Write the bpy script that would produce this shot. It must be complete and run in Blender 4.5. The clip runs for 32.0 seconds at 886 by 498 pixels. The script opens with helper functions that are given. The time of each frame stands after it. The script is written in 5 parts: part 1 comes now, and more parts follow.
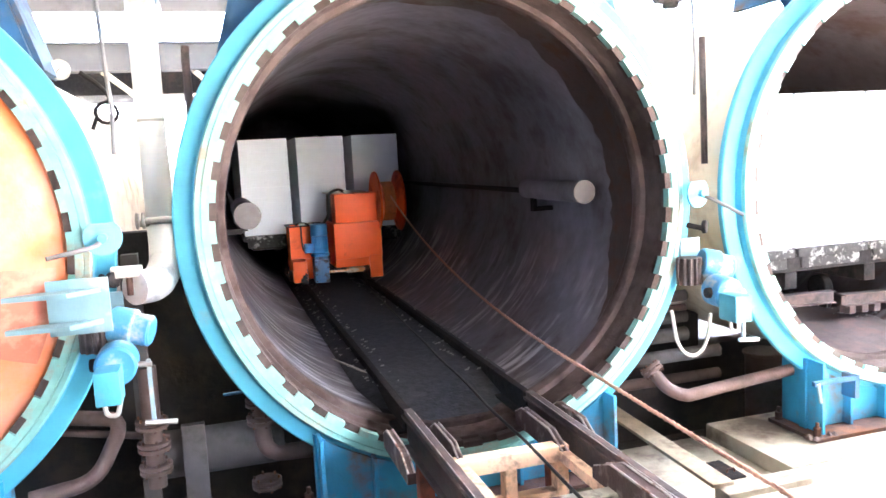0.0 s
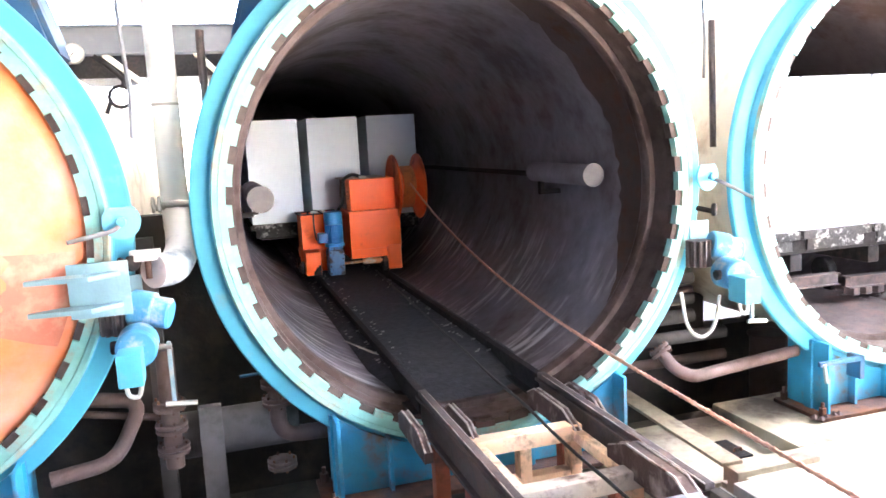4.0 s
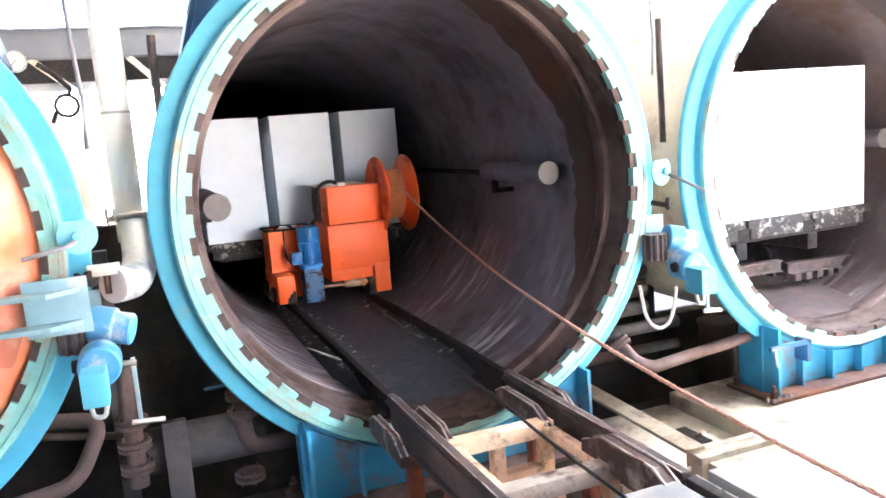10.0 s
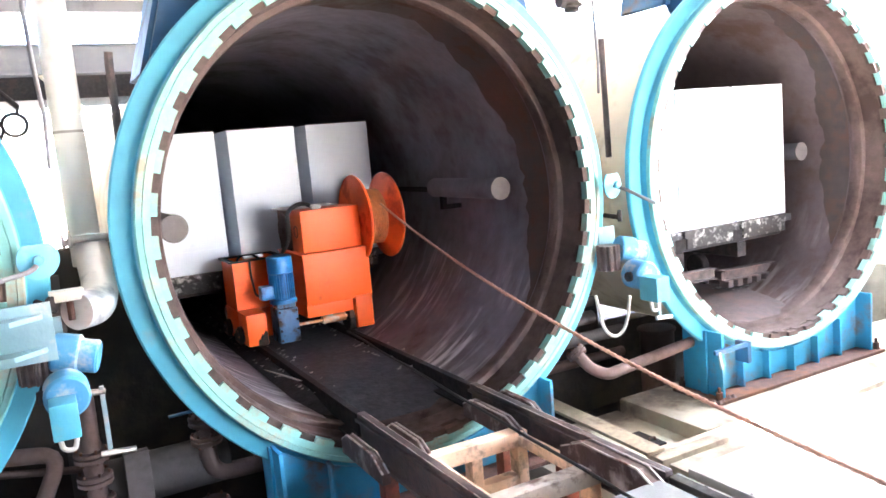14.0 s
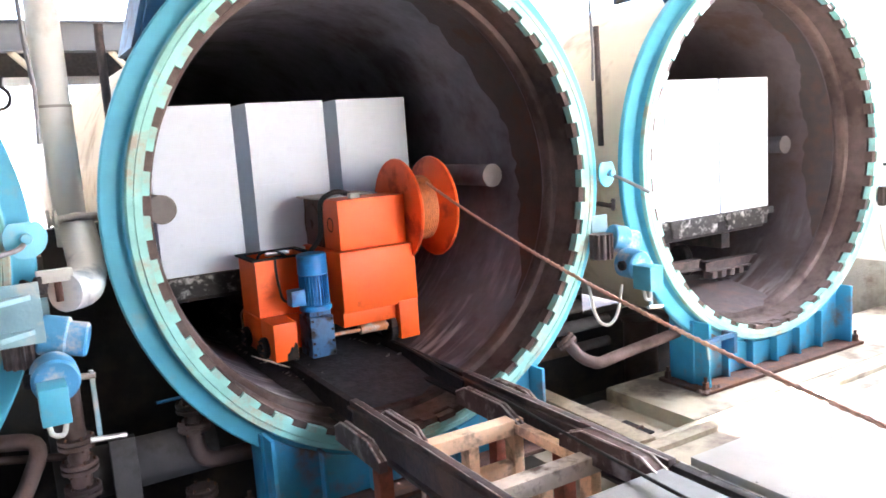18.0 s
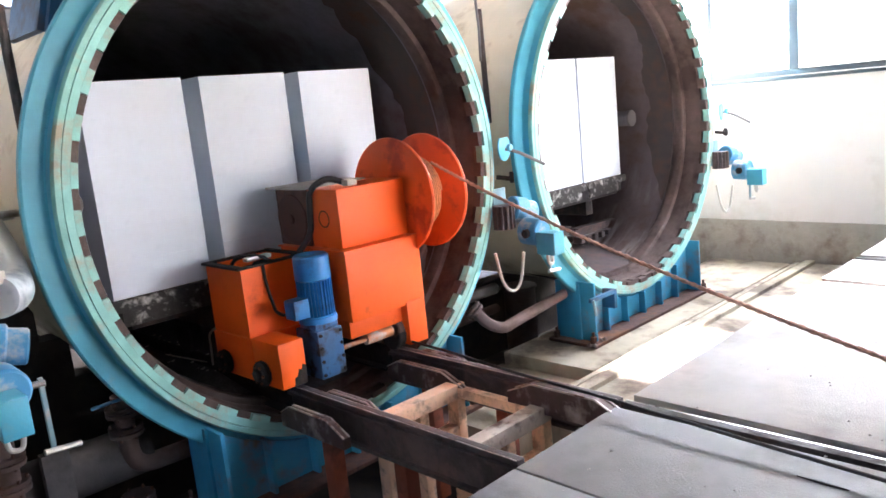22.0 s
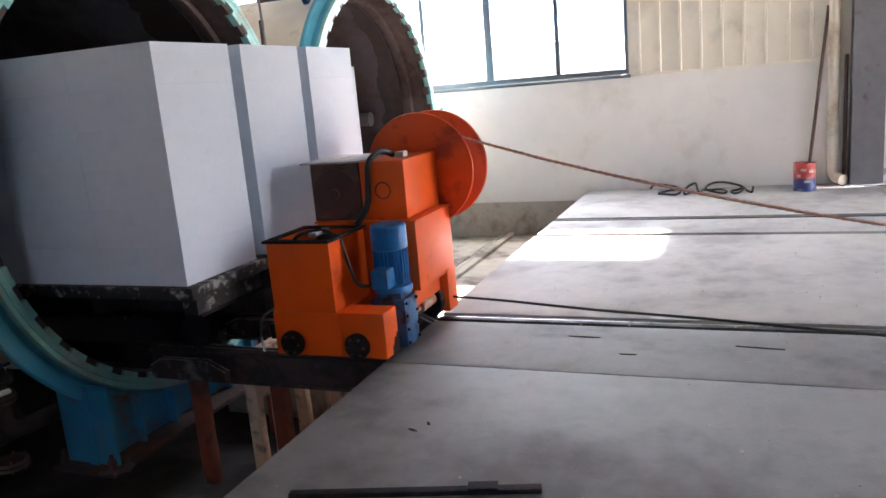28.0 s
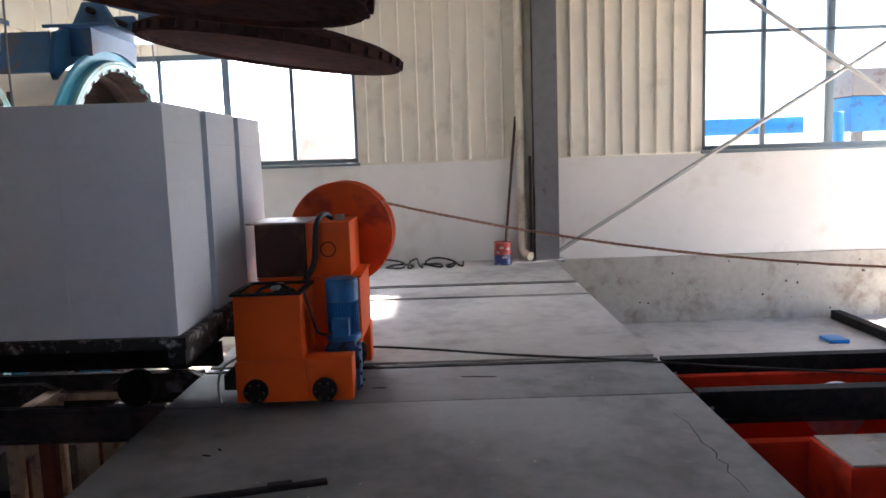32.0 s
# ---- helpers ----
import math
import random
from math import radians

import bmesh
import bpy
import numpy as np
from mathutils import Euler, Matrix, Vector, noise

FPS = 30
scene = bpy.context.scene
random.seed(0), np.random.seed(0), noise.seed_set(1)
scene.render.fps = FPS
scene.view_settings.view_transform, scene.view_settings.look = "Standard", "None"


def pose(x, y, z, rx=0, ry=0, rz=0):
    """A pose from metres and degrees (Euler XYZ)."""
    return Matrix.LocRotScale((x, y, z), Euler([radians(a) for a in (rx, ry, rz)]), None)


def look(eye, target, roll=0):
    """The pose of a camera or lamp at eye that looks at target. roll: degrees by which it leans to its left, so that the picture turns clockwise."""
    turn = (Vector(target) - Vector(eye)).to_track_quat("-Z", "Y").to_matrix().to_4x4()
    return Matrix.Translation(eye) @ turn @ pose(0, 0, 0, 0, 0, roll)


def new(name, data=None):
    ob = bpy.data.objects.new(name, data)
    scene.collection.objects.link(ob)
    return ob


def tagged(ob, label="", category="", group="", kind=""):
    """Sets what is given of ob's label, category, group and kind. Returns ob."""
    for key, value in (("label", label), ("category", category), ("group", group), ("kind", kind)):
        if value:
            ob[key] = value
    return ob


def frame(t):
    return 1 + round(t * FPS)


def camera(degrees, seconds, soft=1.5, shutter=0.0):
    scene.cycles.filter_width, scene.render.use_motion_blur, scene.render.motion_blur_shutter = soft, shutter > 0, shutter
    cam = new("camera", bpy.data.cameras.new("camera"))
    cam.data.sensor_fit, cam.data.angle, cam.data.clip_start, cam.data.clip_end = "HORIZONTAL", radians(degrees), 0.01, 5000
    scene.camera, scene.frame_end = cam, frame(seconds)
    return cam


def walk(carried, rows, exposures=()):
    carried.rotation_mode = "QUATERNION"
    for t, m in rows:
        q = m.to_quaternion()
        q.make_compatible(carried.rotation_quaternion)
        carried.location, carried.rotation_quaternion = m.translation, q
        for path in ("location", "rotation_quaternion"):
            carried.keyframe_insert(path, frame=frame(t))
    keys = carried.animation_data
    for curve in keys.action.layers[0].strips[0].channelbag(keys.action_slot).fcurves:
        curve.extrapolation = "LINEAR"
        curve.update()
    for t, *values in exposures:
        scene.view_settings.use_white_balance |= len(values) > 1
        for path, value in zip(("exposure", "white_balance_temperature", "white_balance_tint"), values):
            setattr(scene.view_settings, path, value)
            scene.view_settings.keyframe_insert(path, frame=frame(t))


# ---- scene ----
cam = camera(60.1, 32.0, soft=1.6, shutter=0.3)
PATH = [
    (0, (-1.448, -4.522, 1.356), (-0.89, -2.617, 1.117), -3.1),
    (0.5, (-1.45, -4.532, 1.345), (-0.885, -2.628, 1.113), -3.2),
    (1, (-1.448, -4.545, 1.338), (-0.874, -2.644, 1.102), -3.7),
    (1.5, (-1.468, -4.522, 1.346), (-0.879, -2.631, 1.068), -3.6),
    (2, (-1.475, -4.52, 1.35), (-0.887, -2.629, 1.066), -4.0),
    (2.5, (-1.487, -4.512, 1.346), (-0.917, -2.618, 1.053), -4.2),
    (3, (-1.502, -4.514, 1.359), (-0.938, -2.618, 1.06), -4.0),
    (3.5, (-1.533, -4.526, 1.365), (-0.966, -2.629, 1.08), -2.8),
    (5.5, (-1.622, -4.538, 1.379), (-1.05, -2.644, 1.084), -6.0),
    (6, (-1.632, -4.541, 1.38), (-1.038, -2.654, 1.08), -6.3),
    (6.5, (-1.631, -4.552, 1.376), (-1.049, -2.658, 1.1), -5.8),
    (7, (-1.627, -4.55, 1.387), (-1.063, -2.651, 1.11), -6.1),
    (7.5, (-1.645, -4.537, 1.38), (-1.129, -2.626, 1.1), -5.7),
    (8, (-1.658, -4.54, 1.378), (-1.126, -2.632, 1.102), -5.3),
    (8.5, (-1.681, -4.544, 1.396), (-1.092, -2.656, 1.098), -6.8),
    (9, (-1.643, -4.521, 1.394), (-1.02, -2.651, 1.053), -6.8),
    (9.5, (-1.621, -4.476, 1.381), (-0.988, -2.604, 1.075), -5.4),
    (10, (-1.719, -4.472, 1.405), (-1.002, -2.629, 1.105), -4.5),
    (10.5, (-1.844, -4.477, 1.398), (-1.002, -2.687, 1.1), -5.8),
    (11, (-1.901, -4.442, 1.401), (-1.014, -2.678, 1.087), -4.4),
    (11.5, (-1.888, -4.409, 1.41), (-1.052, -2.606, 1.185), -5.0),
    (12, (-1.949, -4.373, 1.403), (-1.054, -2.604, 1.137), -5.4),
    (12.5, (-2.028, -4.367, 1.416), (-1.099, -2.617, 1.14), -5.3),
    (13, (-2.04, -4.371, 1.415), (-1.086, -2.635, 1.142), -4.3),
    (13.5, (-2.04, -4.365, 1.416), (-1.1, -2.621, 1.144), -4.7),
    (15.5, (-2.077, -4.369, 1.38), (-1.163, -2.607, 1.138), -5.2),
    (16, (-2.124, -4.385, 1.361), (-1.222, -2.616, 1.128), -5.4),
    (16.5, (-2.219, -4.38, 1.347), (-1.348, -2.602, 1.068), -6.3),
    (17, (-2.241, -4.318, 1.349), (-1.384, -2.541, 1.02), -6.1),
    (17.5, (-2.174, -4.267, 1.375), (-1.269, -2.512, 1.054), -6.3),
    (18, (-2.163, -4.219, 1.388), (-1.165, -2.512, 1.088), -3.9),
    (18.5, (-2.314, -4.198, 1.352), (-1.253, -2.529, 1.051), -4.5),
    (19, (-2.485, -4.242, 1.351), (-1.451, -2.554, 1.066), -6.1),
    (19.5, (-2.569, -4.257, 1.36), (-1.567, -2.556, 1.042), -5.8),
    (20, (-2.564, -4.18, 1.372), (-1.489, -2.532, 1.016), -4.9),
    (20.5, (-2.569, -4.124, 1.375), (-1.486, -2.47, 1.077), -6.9),
    (21, (-2.61, -4.074, 1.43), (-1.437, -2.482, 1.132), -5.2),
    (21.5, (-2.712, -3.975, 1.403), (-1.395, -2.494, 1.131), -6.7),
    (22, (-2.803, -3.918, 1.397), (-1.437, -2.505, 1.026), -5.7),
    (22.5, (-2.856, -3.929, 1.389), (-1.467, -2.522, 1.09), -5.3),
    (23, (-2.921, -3.981, 1.39), (-1.455, -2.648, 1.118), -4.9),
    (23.5, (-3.074, -4.019, 1.385), (-1.649, -2.662, 1.031), -5.8),
    (24, (-3.231, -3.986, 1.395), (-1.708, -2.721, 1.113), -2.7),
    (24.5, (-3.414, -3.924, 1.43), (-1.81, -2.772, 1.115), -5.6),
    (26.5, (-3.705, -3.813, 1.412), (-2.004, -2.794, 1.151), -2.0),
    (27, (-3.911, -3.797, 1.352), (-2.132, -2.917, 1.1), -5.6),
    (27.5, (-4.247, -3.783, 1.468), (-2.434, -2.988, 1.181), -4.3),
    (28, (-4.358, -3.816, 1.366), (-2.543, -3.085, 0.954), -4.9),
    (28.5, (-4.484, -3.783, 1.387), (-2.631, -3.084, 1.111), -5.6),
    (29, (-4.653, -3.715, 1.369), (-2.735, -3.229, 1.08), -6.5),
    (29.5, (-4.817, -3.712, 1.384), (-2.888, -3.242, 1.147), -6.7),
    (30, (-4.945, -3.777, 1.357), (-3.034, -3.28, 1.045), -6.3),
    (30.5, (-5.028, -3.807, 1.349), (-3.106, -3.343, 1.053), -5.4),
    (31, (-5.201, -3.764, 1.369), (-3.222, -3.653, 1.102), -4.5),
    (31.5, (-5.278, -3.696, 1.381), (-3.294, -3.697, 1.125), -3.2),
    (32, (-5.328, -3.712, 1.372), (-3.343, -3.698, 1.134), -1.9),
]

EXPOSURE = [(t, e, 6200, 19) for t, e in ((0, 7.0), (13, 6.63), (18, 6.08), (20, 5.43), (22, 5.43), (24, 4.95), (27, 4.72), (28.5, 4.32), (29.3, 3.65), (30, 2.85), (31, 3.28), (32, 3.66))]
walk(cam, [(t, look(eye, target, roll)) for t, eye, target, roll in PATH], EXPOSURE)

# ---- world and sun ----
SUN_EL, SUN_AZ = 42.0, 7.0
world = bpy.data.worlds.new("sky")
scene.world = world
world.use_nodes = True
wn = world.node_tree
sky = wn.nodes.new("ShaderNodeTexSky")
sky.sky_type, sky.sun_disc = "NISHITA", False
sky.sun_elevation, sky.sun_rotation = radians(SUN_EL), radians(180 - SUN_AZ)
sky.air_density, sky.dust_density = 1.0, 1.0
wn.nodes["Background"].inputs["Strength"].default_value = 0.05
wn.links.new(sky.outputs["Color"], wn.nodes["Background"].inputs["Color"])
sun = new("sun", bpy.data.lights.new("sun", "SUN"))
sun.data.energy, sun.data.angle, sun.data.color = 5.0, radians(1.4), (1.0, 0.93, 0.82)
away = Vector((math.sin(radians(SUN_AZ)) * math.cos(radians(SUN_EL)), -math.cos(radians(SUN_AZ)) * math.cos(radians(SUN_EL)), math.sin(radians(SUN_EL))))
sun.matrix_world = look(away * 50, (0, 0, 0))

# ---- materials ----

def window_light(y0, y1, z0, z1, watts):
    """Sky light that enters by a window opening of the east wall."""
    lamp = bpy.data.lights.new("window_light", "AREA")
    lamp.shape, lamp.size, lamp.size_y = "RECTANGLE", y1 - y0, z1 - z0
    lamp.energy, lamp.color = watts, (0.95, 0.98, 1.0)
    ob = new("window_light", lamp)
    c = Vector((6.37, (y0 + y1) / 2, (z0 + z1) / 2))
    ob.matrix_world = look(c, c + Vector((-1, 0, -0.0001)))


window_light(-2.2, 2.5, 1.85, 2.9, 18)
def material(name, color, rough=0.6, metal=0.0, grain=0.0, scale=8.0, dirt=None, dirt_amount=0.5, dirt_scale=1.2, bump=0.15, fine=60.0, spec=0.5, streak=False, vary=0.0):
    """Painted, cast or rusted surface: base colour with two scales of variation, dirt that shows through, and fine relief."""
    m = bpy.data.materials.new(name)
    m.use_nodes = True
    nt = m.node_tree
    b = nt.nodes["Principled BSDF"]
    b.inputs["Metallic"].default_value = metal
    b.inputs["Specular IOR Level"].default_value = spec
    tex = nt.nodes.new("ShaderNodeTexCoord")
    mapping = nt.nodes.new("ShaderNodeMapping")
    nt.links.new(tex.outputs["Object"], mapping.inputs["Vector"])
    if streak:
        mapping.inputs["Scale"].default_value = (1, 1, 0.22)
    big = nt.nodes.new("ShaderNodeTexNoise")
    big.inputs["Scale"].default_value, big.inputs["Detail"].default_value, big.inputs["Roughness"].default_value = dirt_scale, 6, 0.65
    small = nt.nodes.new("ShaderNodeTexNoise")
    small.inputs["Scale"].default_value, small.inputs["Detail"].default_value = scale, 8
    for n in (big, small):
        nt.links.new(mapping.outputs["Vector"], n.inputs["Vector"])
    shade = nt.nodes.new("ShaderNodeMapRange")
    shade.inputs["From Min"].default_value, shade.inputs["From Max"].default_value = 0.25, 0.75
    shade.inputs["To Min"].default_value, shade.inputs["To Max"].default_value = 1 - grain, 1 + grain
    nt.links.new(small.outputs["Fac"], shade.inputs["Value"])
    mul = nt.nodes.new("ShaderNodeMix")
    mul.data_type, mul.blend_type = "RGBA", "MULTIPLY"
    mul.inputs["Factor"].default_value = 1.0
    mul.inputs["A"].default_value = (*color, 1)
    nt.links.new(shade.outputs["Result"], mul.inputs["B"])
    out = mul.outputs["Result"]
    if vary:
        info = nt.nodes.new("ShaderNodeObjectInfo")
        vr = nt.nodes.new("ShaderNodeMapRange")
        vr.inputs["To Min"].default_value, vr.inputs["To Max"].default_value = 1 - vary, 1 + vary
        nt.links.new(info.outputs["Random"], vr.inputs["Value"])
        vm = nt.nodes.new("ShaderNodeMix")
        vm.data_type, vm.blend_type = "RGBA", "MULTIPLY"
        vm.inputs["Factor"].default_value = 1.0
        nt.links.new(out, vm.inputs["A"])
        nt.links.new(vr.outputs["Result"], vm.inputs["B"])
        out = vm.outputs["Result"]
    if dirt:
        mask = nt.nodes.new("ShaderNodeMapRange")
        edge = 0.5 + 0.22 * (0.5 - dirt_amount) * 2
        mask.inputs["From Min"].default_value, mask.inputs["From Max"].default_value = edge - 0.07, edge + 0.10
        add = nt.nodes.new("ShaderNodeMath")
        add.operation = "MULTIPLY_ADD"
        add.inputs[1].default_value = 0.35
        nt.links.new(small.outputs["Fac"], add.inputs[0])
        sub = nt.nodes.new("ShaderNodeMath")
        sub.operation = "ADD"
        sub.inputs[1].default_value = -0.175
        nt.links.new(big.outputs["Fac"], add.inputs[2])
        nt.links.new(add.outputs[0], sub.inputs[0])
        nt.links.new(sub.outputs[0], mask.inputs["Value"])
        mix = nt.nodes.new("ShaderNodeMix")
        mix.data_type = "RGBA"
        nt.links.new(mask.outputs["Result"], mix.inputs["Factor"])
        nt.links.new(out, mix.inputs["A"])
        mix.inputs["B"].default_value = (*dirt, 1)
        out = mix.outputs["Result"]
        rr = nt.nodes.new("ShaderNodeMapRange")
        rr.inputs["To Min"].default_value, rr.inputs["To Max"].default_value = rough, min(1, rough + 0.3)
        nt.links.new(mask.outputs["Result"], rr.inputs["Value"])
        nt.links.new(rr.outputs["Result"], b.inputs["Roughness"])
    else:
        rr = nt.nodes.new("ShaderNodeMapRange")
        rr.inputs["To Min"].default_value, rr.inputs["To Max"].default_value = max(0.03, rough - 0.1), min(1, rough + 0.1)
        nt.links.new(small.outputs["Fac"], rr.inputs["Value"])
        nt.links.new(rr.outputs["Result"], b.inputs["Roughness"])
    nt.links.new(out, b.inputs["Base Color"])
    if bump:
        rel = nt.nodes.new("ShaderNodeTexNoise")
        rel.inputs["Scale"].default_value, rel.inputs["Detail"].default_value = fine, 4
        nt.links.new(mapping.outputs["Vector"], rel.inputs["Vector"])
        bn = nt.nodes.new("ShaderNodeBump")
        bn.inputs["Strength"].default_value, bn.inputs["Distance"].default_value = bump, 0.01
        nt.links.new(rel.outputs["Fac"], bn.inputs["Height"])
        nt.links.new(bn.outputs["Normal"], b.inputs["Normal"])
    return m


M_BLUE = material("blue paint", (0.062, 0.34, 0.48), 0.42, 0, 0.12, 6, (0.18, 0.28, 0.28), 0.15, 2.0, 0.10)
# dark blue parts; set lower still to hold the shade on the hood
M_BLUE_DARK = material("dark blue paint", (0.013, 0.08, 0.18), 0.45, 0, 0.15, 8, (0.10, 0.07, 0.05), 0.25, 2.5)
M_GREEN = material("pale green paint", (0.22, 0.50, 0.46), 0.5, 0, 0.16, 9, (0.33, 0.29, 0.22), 0.40, 3.5)
M_ORANGE_DOOR = material("faded orange paint", (0.80, 0.22, 0.07), 0.5, 0, 0.08, 3, (0.72, 0.30, 0.22), 0.42, 0.9)
M_ORANGE = material("orange paint", (0.88, 0.112, 0.005), 0.45, 0, 0.08, 5, (0.45, 0.06, 0.012), 0.0, 3.0, 0.08, spec=0.35)
M_RUST = material("rusty steel", (0.085, 0.042, 0.032), 0.75, 0.1, 0.4, 14, (0.17, 0.075, 0.04), 0.35, 2.0, 0.4)
M_RUST_RING = material("rusted locking ring", (0.088, 0.056, 0.049), 0.65, 0.1, 0.35, 12, (0.045, 0.026, 0.022), 0.45, 1.6, 0.4)
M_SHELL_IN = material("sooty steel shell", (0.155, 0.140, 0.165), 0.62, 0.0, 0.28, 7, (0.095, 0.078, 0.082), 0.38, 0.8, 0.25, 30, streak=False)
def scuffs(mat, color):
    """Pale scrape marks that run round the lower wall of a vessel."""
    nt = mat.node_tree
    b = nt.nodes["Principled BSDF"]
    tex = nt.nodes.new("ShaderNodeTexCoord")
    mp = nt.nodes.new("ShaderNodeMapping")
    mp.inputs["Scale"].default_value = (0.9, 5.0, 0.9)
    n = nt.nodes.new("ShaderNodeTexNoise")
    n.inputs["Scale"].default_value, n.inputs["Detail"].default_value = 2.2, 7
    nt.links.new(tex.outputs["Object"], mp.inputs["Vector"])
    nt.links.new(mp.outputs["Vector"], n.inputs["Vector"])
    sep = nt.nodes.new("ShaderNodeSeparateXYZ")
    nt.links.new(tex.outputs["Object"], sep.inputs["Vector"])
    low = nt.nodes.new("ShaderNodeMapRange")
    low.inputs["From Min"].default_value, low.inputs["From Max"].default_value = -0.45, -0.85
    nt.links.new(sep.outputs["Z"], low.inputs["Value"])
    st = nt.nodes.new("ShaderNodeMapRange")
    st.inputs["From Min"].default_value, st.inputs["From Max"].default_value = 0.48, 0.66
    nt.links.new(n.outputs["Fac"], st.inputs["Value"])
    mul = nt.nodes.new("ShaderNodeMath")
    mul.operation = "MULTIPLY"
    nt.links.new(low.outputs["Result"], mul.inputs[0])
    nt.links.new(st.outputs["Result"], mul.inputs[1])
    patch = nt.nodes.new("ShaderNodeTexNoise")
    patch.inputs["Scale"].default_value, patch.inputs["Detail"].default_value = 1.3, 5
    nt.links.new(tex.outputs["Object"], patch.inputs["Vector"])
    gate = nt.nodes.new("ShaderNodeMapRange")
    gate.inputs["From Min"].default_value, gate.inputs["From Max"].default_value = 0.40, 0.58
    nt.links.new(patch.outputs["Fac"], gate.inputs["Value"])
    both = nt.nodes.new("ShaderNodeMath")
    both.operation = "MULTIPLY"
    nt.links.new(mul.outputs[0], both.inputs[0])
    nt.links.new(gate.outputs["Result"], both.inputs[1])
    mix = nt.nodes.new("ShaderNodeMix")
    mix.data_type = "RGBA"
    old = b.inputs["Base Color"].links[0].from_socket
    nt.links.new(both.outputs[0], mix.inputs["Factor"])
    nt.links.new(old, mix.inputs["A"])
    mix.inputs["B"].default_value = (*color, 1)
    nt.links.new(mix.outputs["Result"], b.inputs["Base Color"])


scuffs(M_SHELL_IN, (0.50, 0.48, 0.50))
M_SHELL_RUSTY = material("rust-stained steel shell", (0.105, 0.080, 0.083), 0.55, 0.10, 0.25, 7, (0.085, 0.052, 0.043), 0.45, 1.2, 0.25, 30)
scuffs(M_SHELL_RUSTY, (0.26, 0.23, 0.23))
M_SHELL_OUT = material("cream cladding", (0.62, 0.56, 0.45), 0.6, 0, 0.08, 4, (0.40, 0.33, 0.25), 0.25, 1.0)
M_BLACK = material("sooty black steel", (0.020, 0.018, 0.019), 0.8, 0.0, 0.4, 20, (0.045, 0.032, 0.028), 0.3, 3.0, 0.5, spec=0.2)
M_SOOT = material("black sooty floor fill", (0.040, 0.041, 0.048), 0.8, 0, 0.4, 18, (0.085, 0.083, 0.09), 0.22, 4.0, 0.8, 40)
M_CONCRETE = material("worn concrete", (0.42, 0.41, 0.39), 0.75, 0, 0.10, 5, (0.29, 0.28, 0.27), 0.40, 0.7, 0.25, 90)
# darker copy of the slab concrete, with the near side's shade painted in
M_CONC_SHADED = material("concrete darkened for shade", (0.215, 0.215, 0.22), 0.72, 0, 0.12, 7, (0.15, 0.148, 0.152), 0.42, 0.7, 0.25, 90)
M_DOOR = material("oily rust-brown steel", (0.030, 0.019, 0.019), 0.85, 0.0, 0.3, 9, (0.05, 0.022, 0.016), 0.3, 2.0, 0.3, spec=0.0)
M_CONC_OLD = material("stained concrete", (0.42, 0.37, 0.29), 0.85, 0, 0.15, 6, (0.16, 0.13, 0.11), 0.40, 1.3, 0.35, 50)
M_PITWALL = material("pitted raw concrete", (0.42, 0.39, 0.34), 0.85, 0, 0.12, 9, (0.26, 0.22, 0.18), 0.30, 2.0, 0.5, 40)
# near-black colour of the pit, the slab's slots and the pock marks
M_PIT = material("near-black concrete", (0.03, 0.024, 0.021), 0.85, 0, 0.3, 6, (0.06, 0.045, 0.036), 0.35, 1.5, 0.5, 30)
M_WHITE_WALL = material("white plaster", (0.78, 0.75, 0.71), 0.8, 0, 0.03, 4, (0.66, 0.62, 0.56), 0.25, 0.8, 0.08)
M_CLAD = material("cream ribbed sheet", (0.80, 0.75, 0.64), 0.45, 0, 0.04, 3, (0.55, 0.51, 0.43), 0.25, 0.6, 0.04)
M_STEEL_GREY = material("grey painted steel", (0.16, 0.16, 0.17), 0.5, 0.1, 0.12, 8, (0.10, 0.07, 0.06), 0.15, 2.0)
M_BLOCK = material("white aerated concrete", (0.70, 0.77, 0.88), 0.9, 0, 0.03, 10, (0.64, 0.71, 0.82), 0.35, 1.2, 0.12, 120)
M_BEAM = material("grimy dark steel", (0.068, 0.052, 0.052), 0.55, 0.2, 0.35, 14, (0.16, 0.11, 0.10), 0.36, 3.0, 0.4)
M_PIPE_WHITE = material("white painted pipe", (0.72, 0.71, 0.69), 0.45, 0, 0.05, 5, (0.45, 0.42, 0.40), 0.25, 1.6)
M_PIPE_RUST = material("brown pipe", (0.115, 0.072, 0.062), 0.7, 0.1, 0.2, 8, (0.08, 0.05, 0.04), 0.4, 2.5, 0.3)
M_MOTOR = material("blue motor paint", (0.008, 0.17, 0.46), 0.4, 0, 0.12, 10, (0.03, 0.04, 0.07), 0.25, 4.0)
M_ALU = material("aluminium frame", (0.13, 0.17, 0.20), 0.4, 0.5, 0.05, 8)
M_SILVER = material("bare steel", (0.45, 0.44, 0.43), 0.4, 0.9, 0.15, 20, (0.2, 0.14, 0.1), 0.2, 4.0)
M_ROPE = material("rusty wire rope", (0.55, 0.30, 0.22), 0.7, 0.0, 0.3, 60, None, 0.5, 2.0, 0.5, 200)
M_RUBBER = material("black cable rubber", (0.012, 0.012, 0.013), 0.5, 0, 0.2, 20)
M_CREAM = material("pale primer frame", (0.90, 0.62, 0.42), 0.65, 0, 0.10, 14, (0.40, 0.27, 0.20), 0.36, 8.0)
M_RED = material("red-orange car paint", (0.56, 0.032, 0.007), 0.65, 0, 0.12, 5, (0.16, 0.02, 0.01), 0.3, 2.0, spec=0.2)


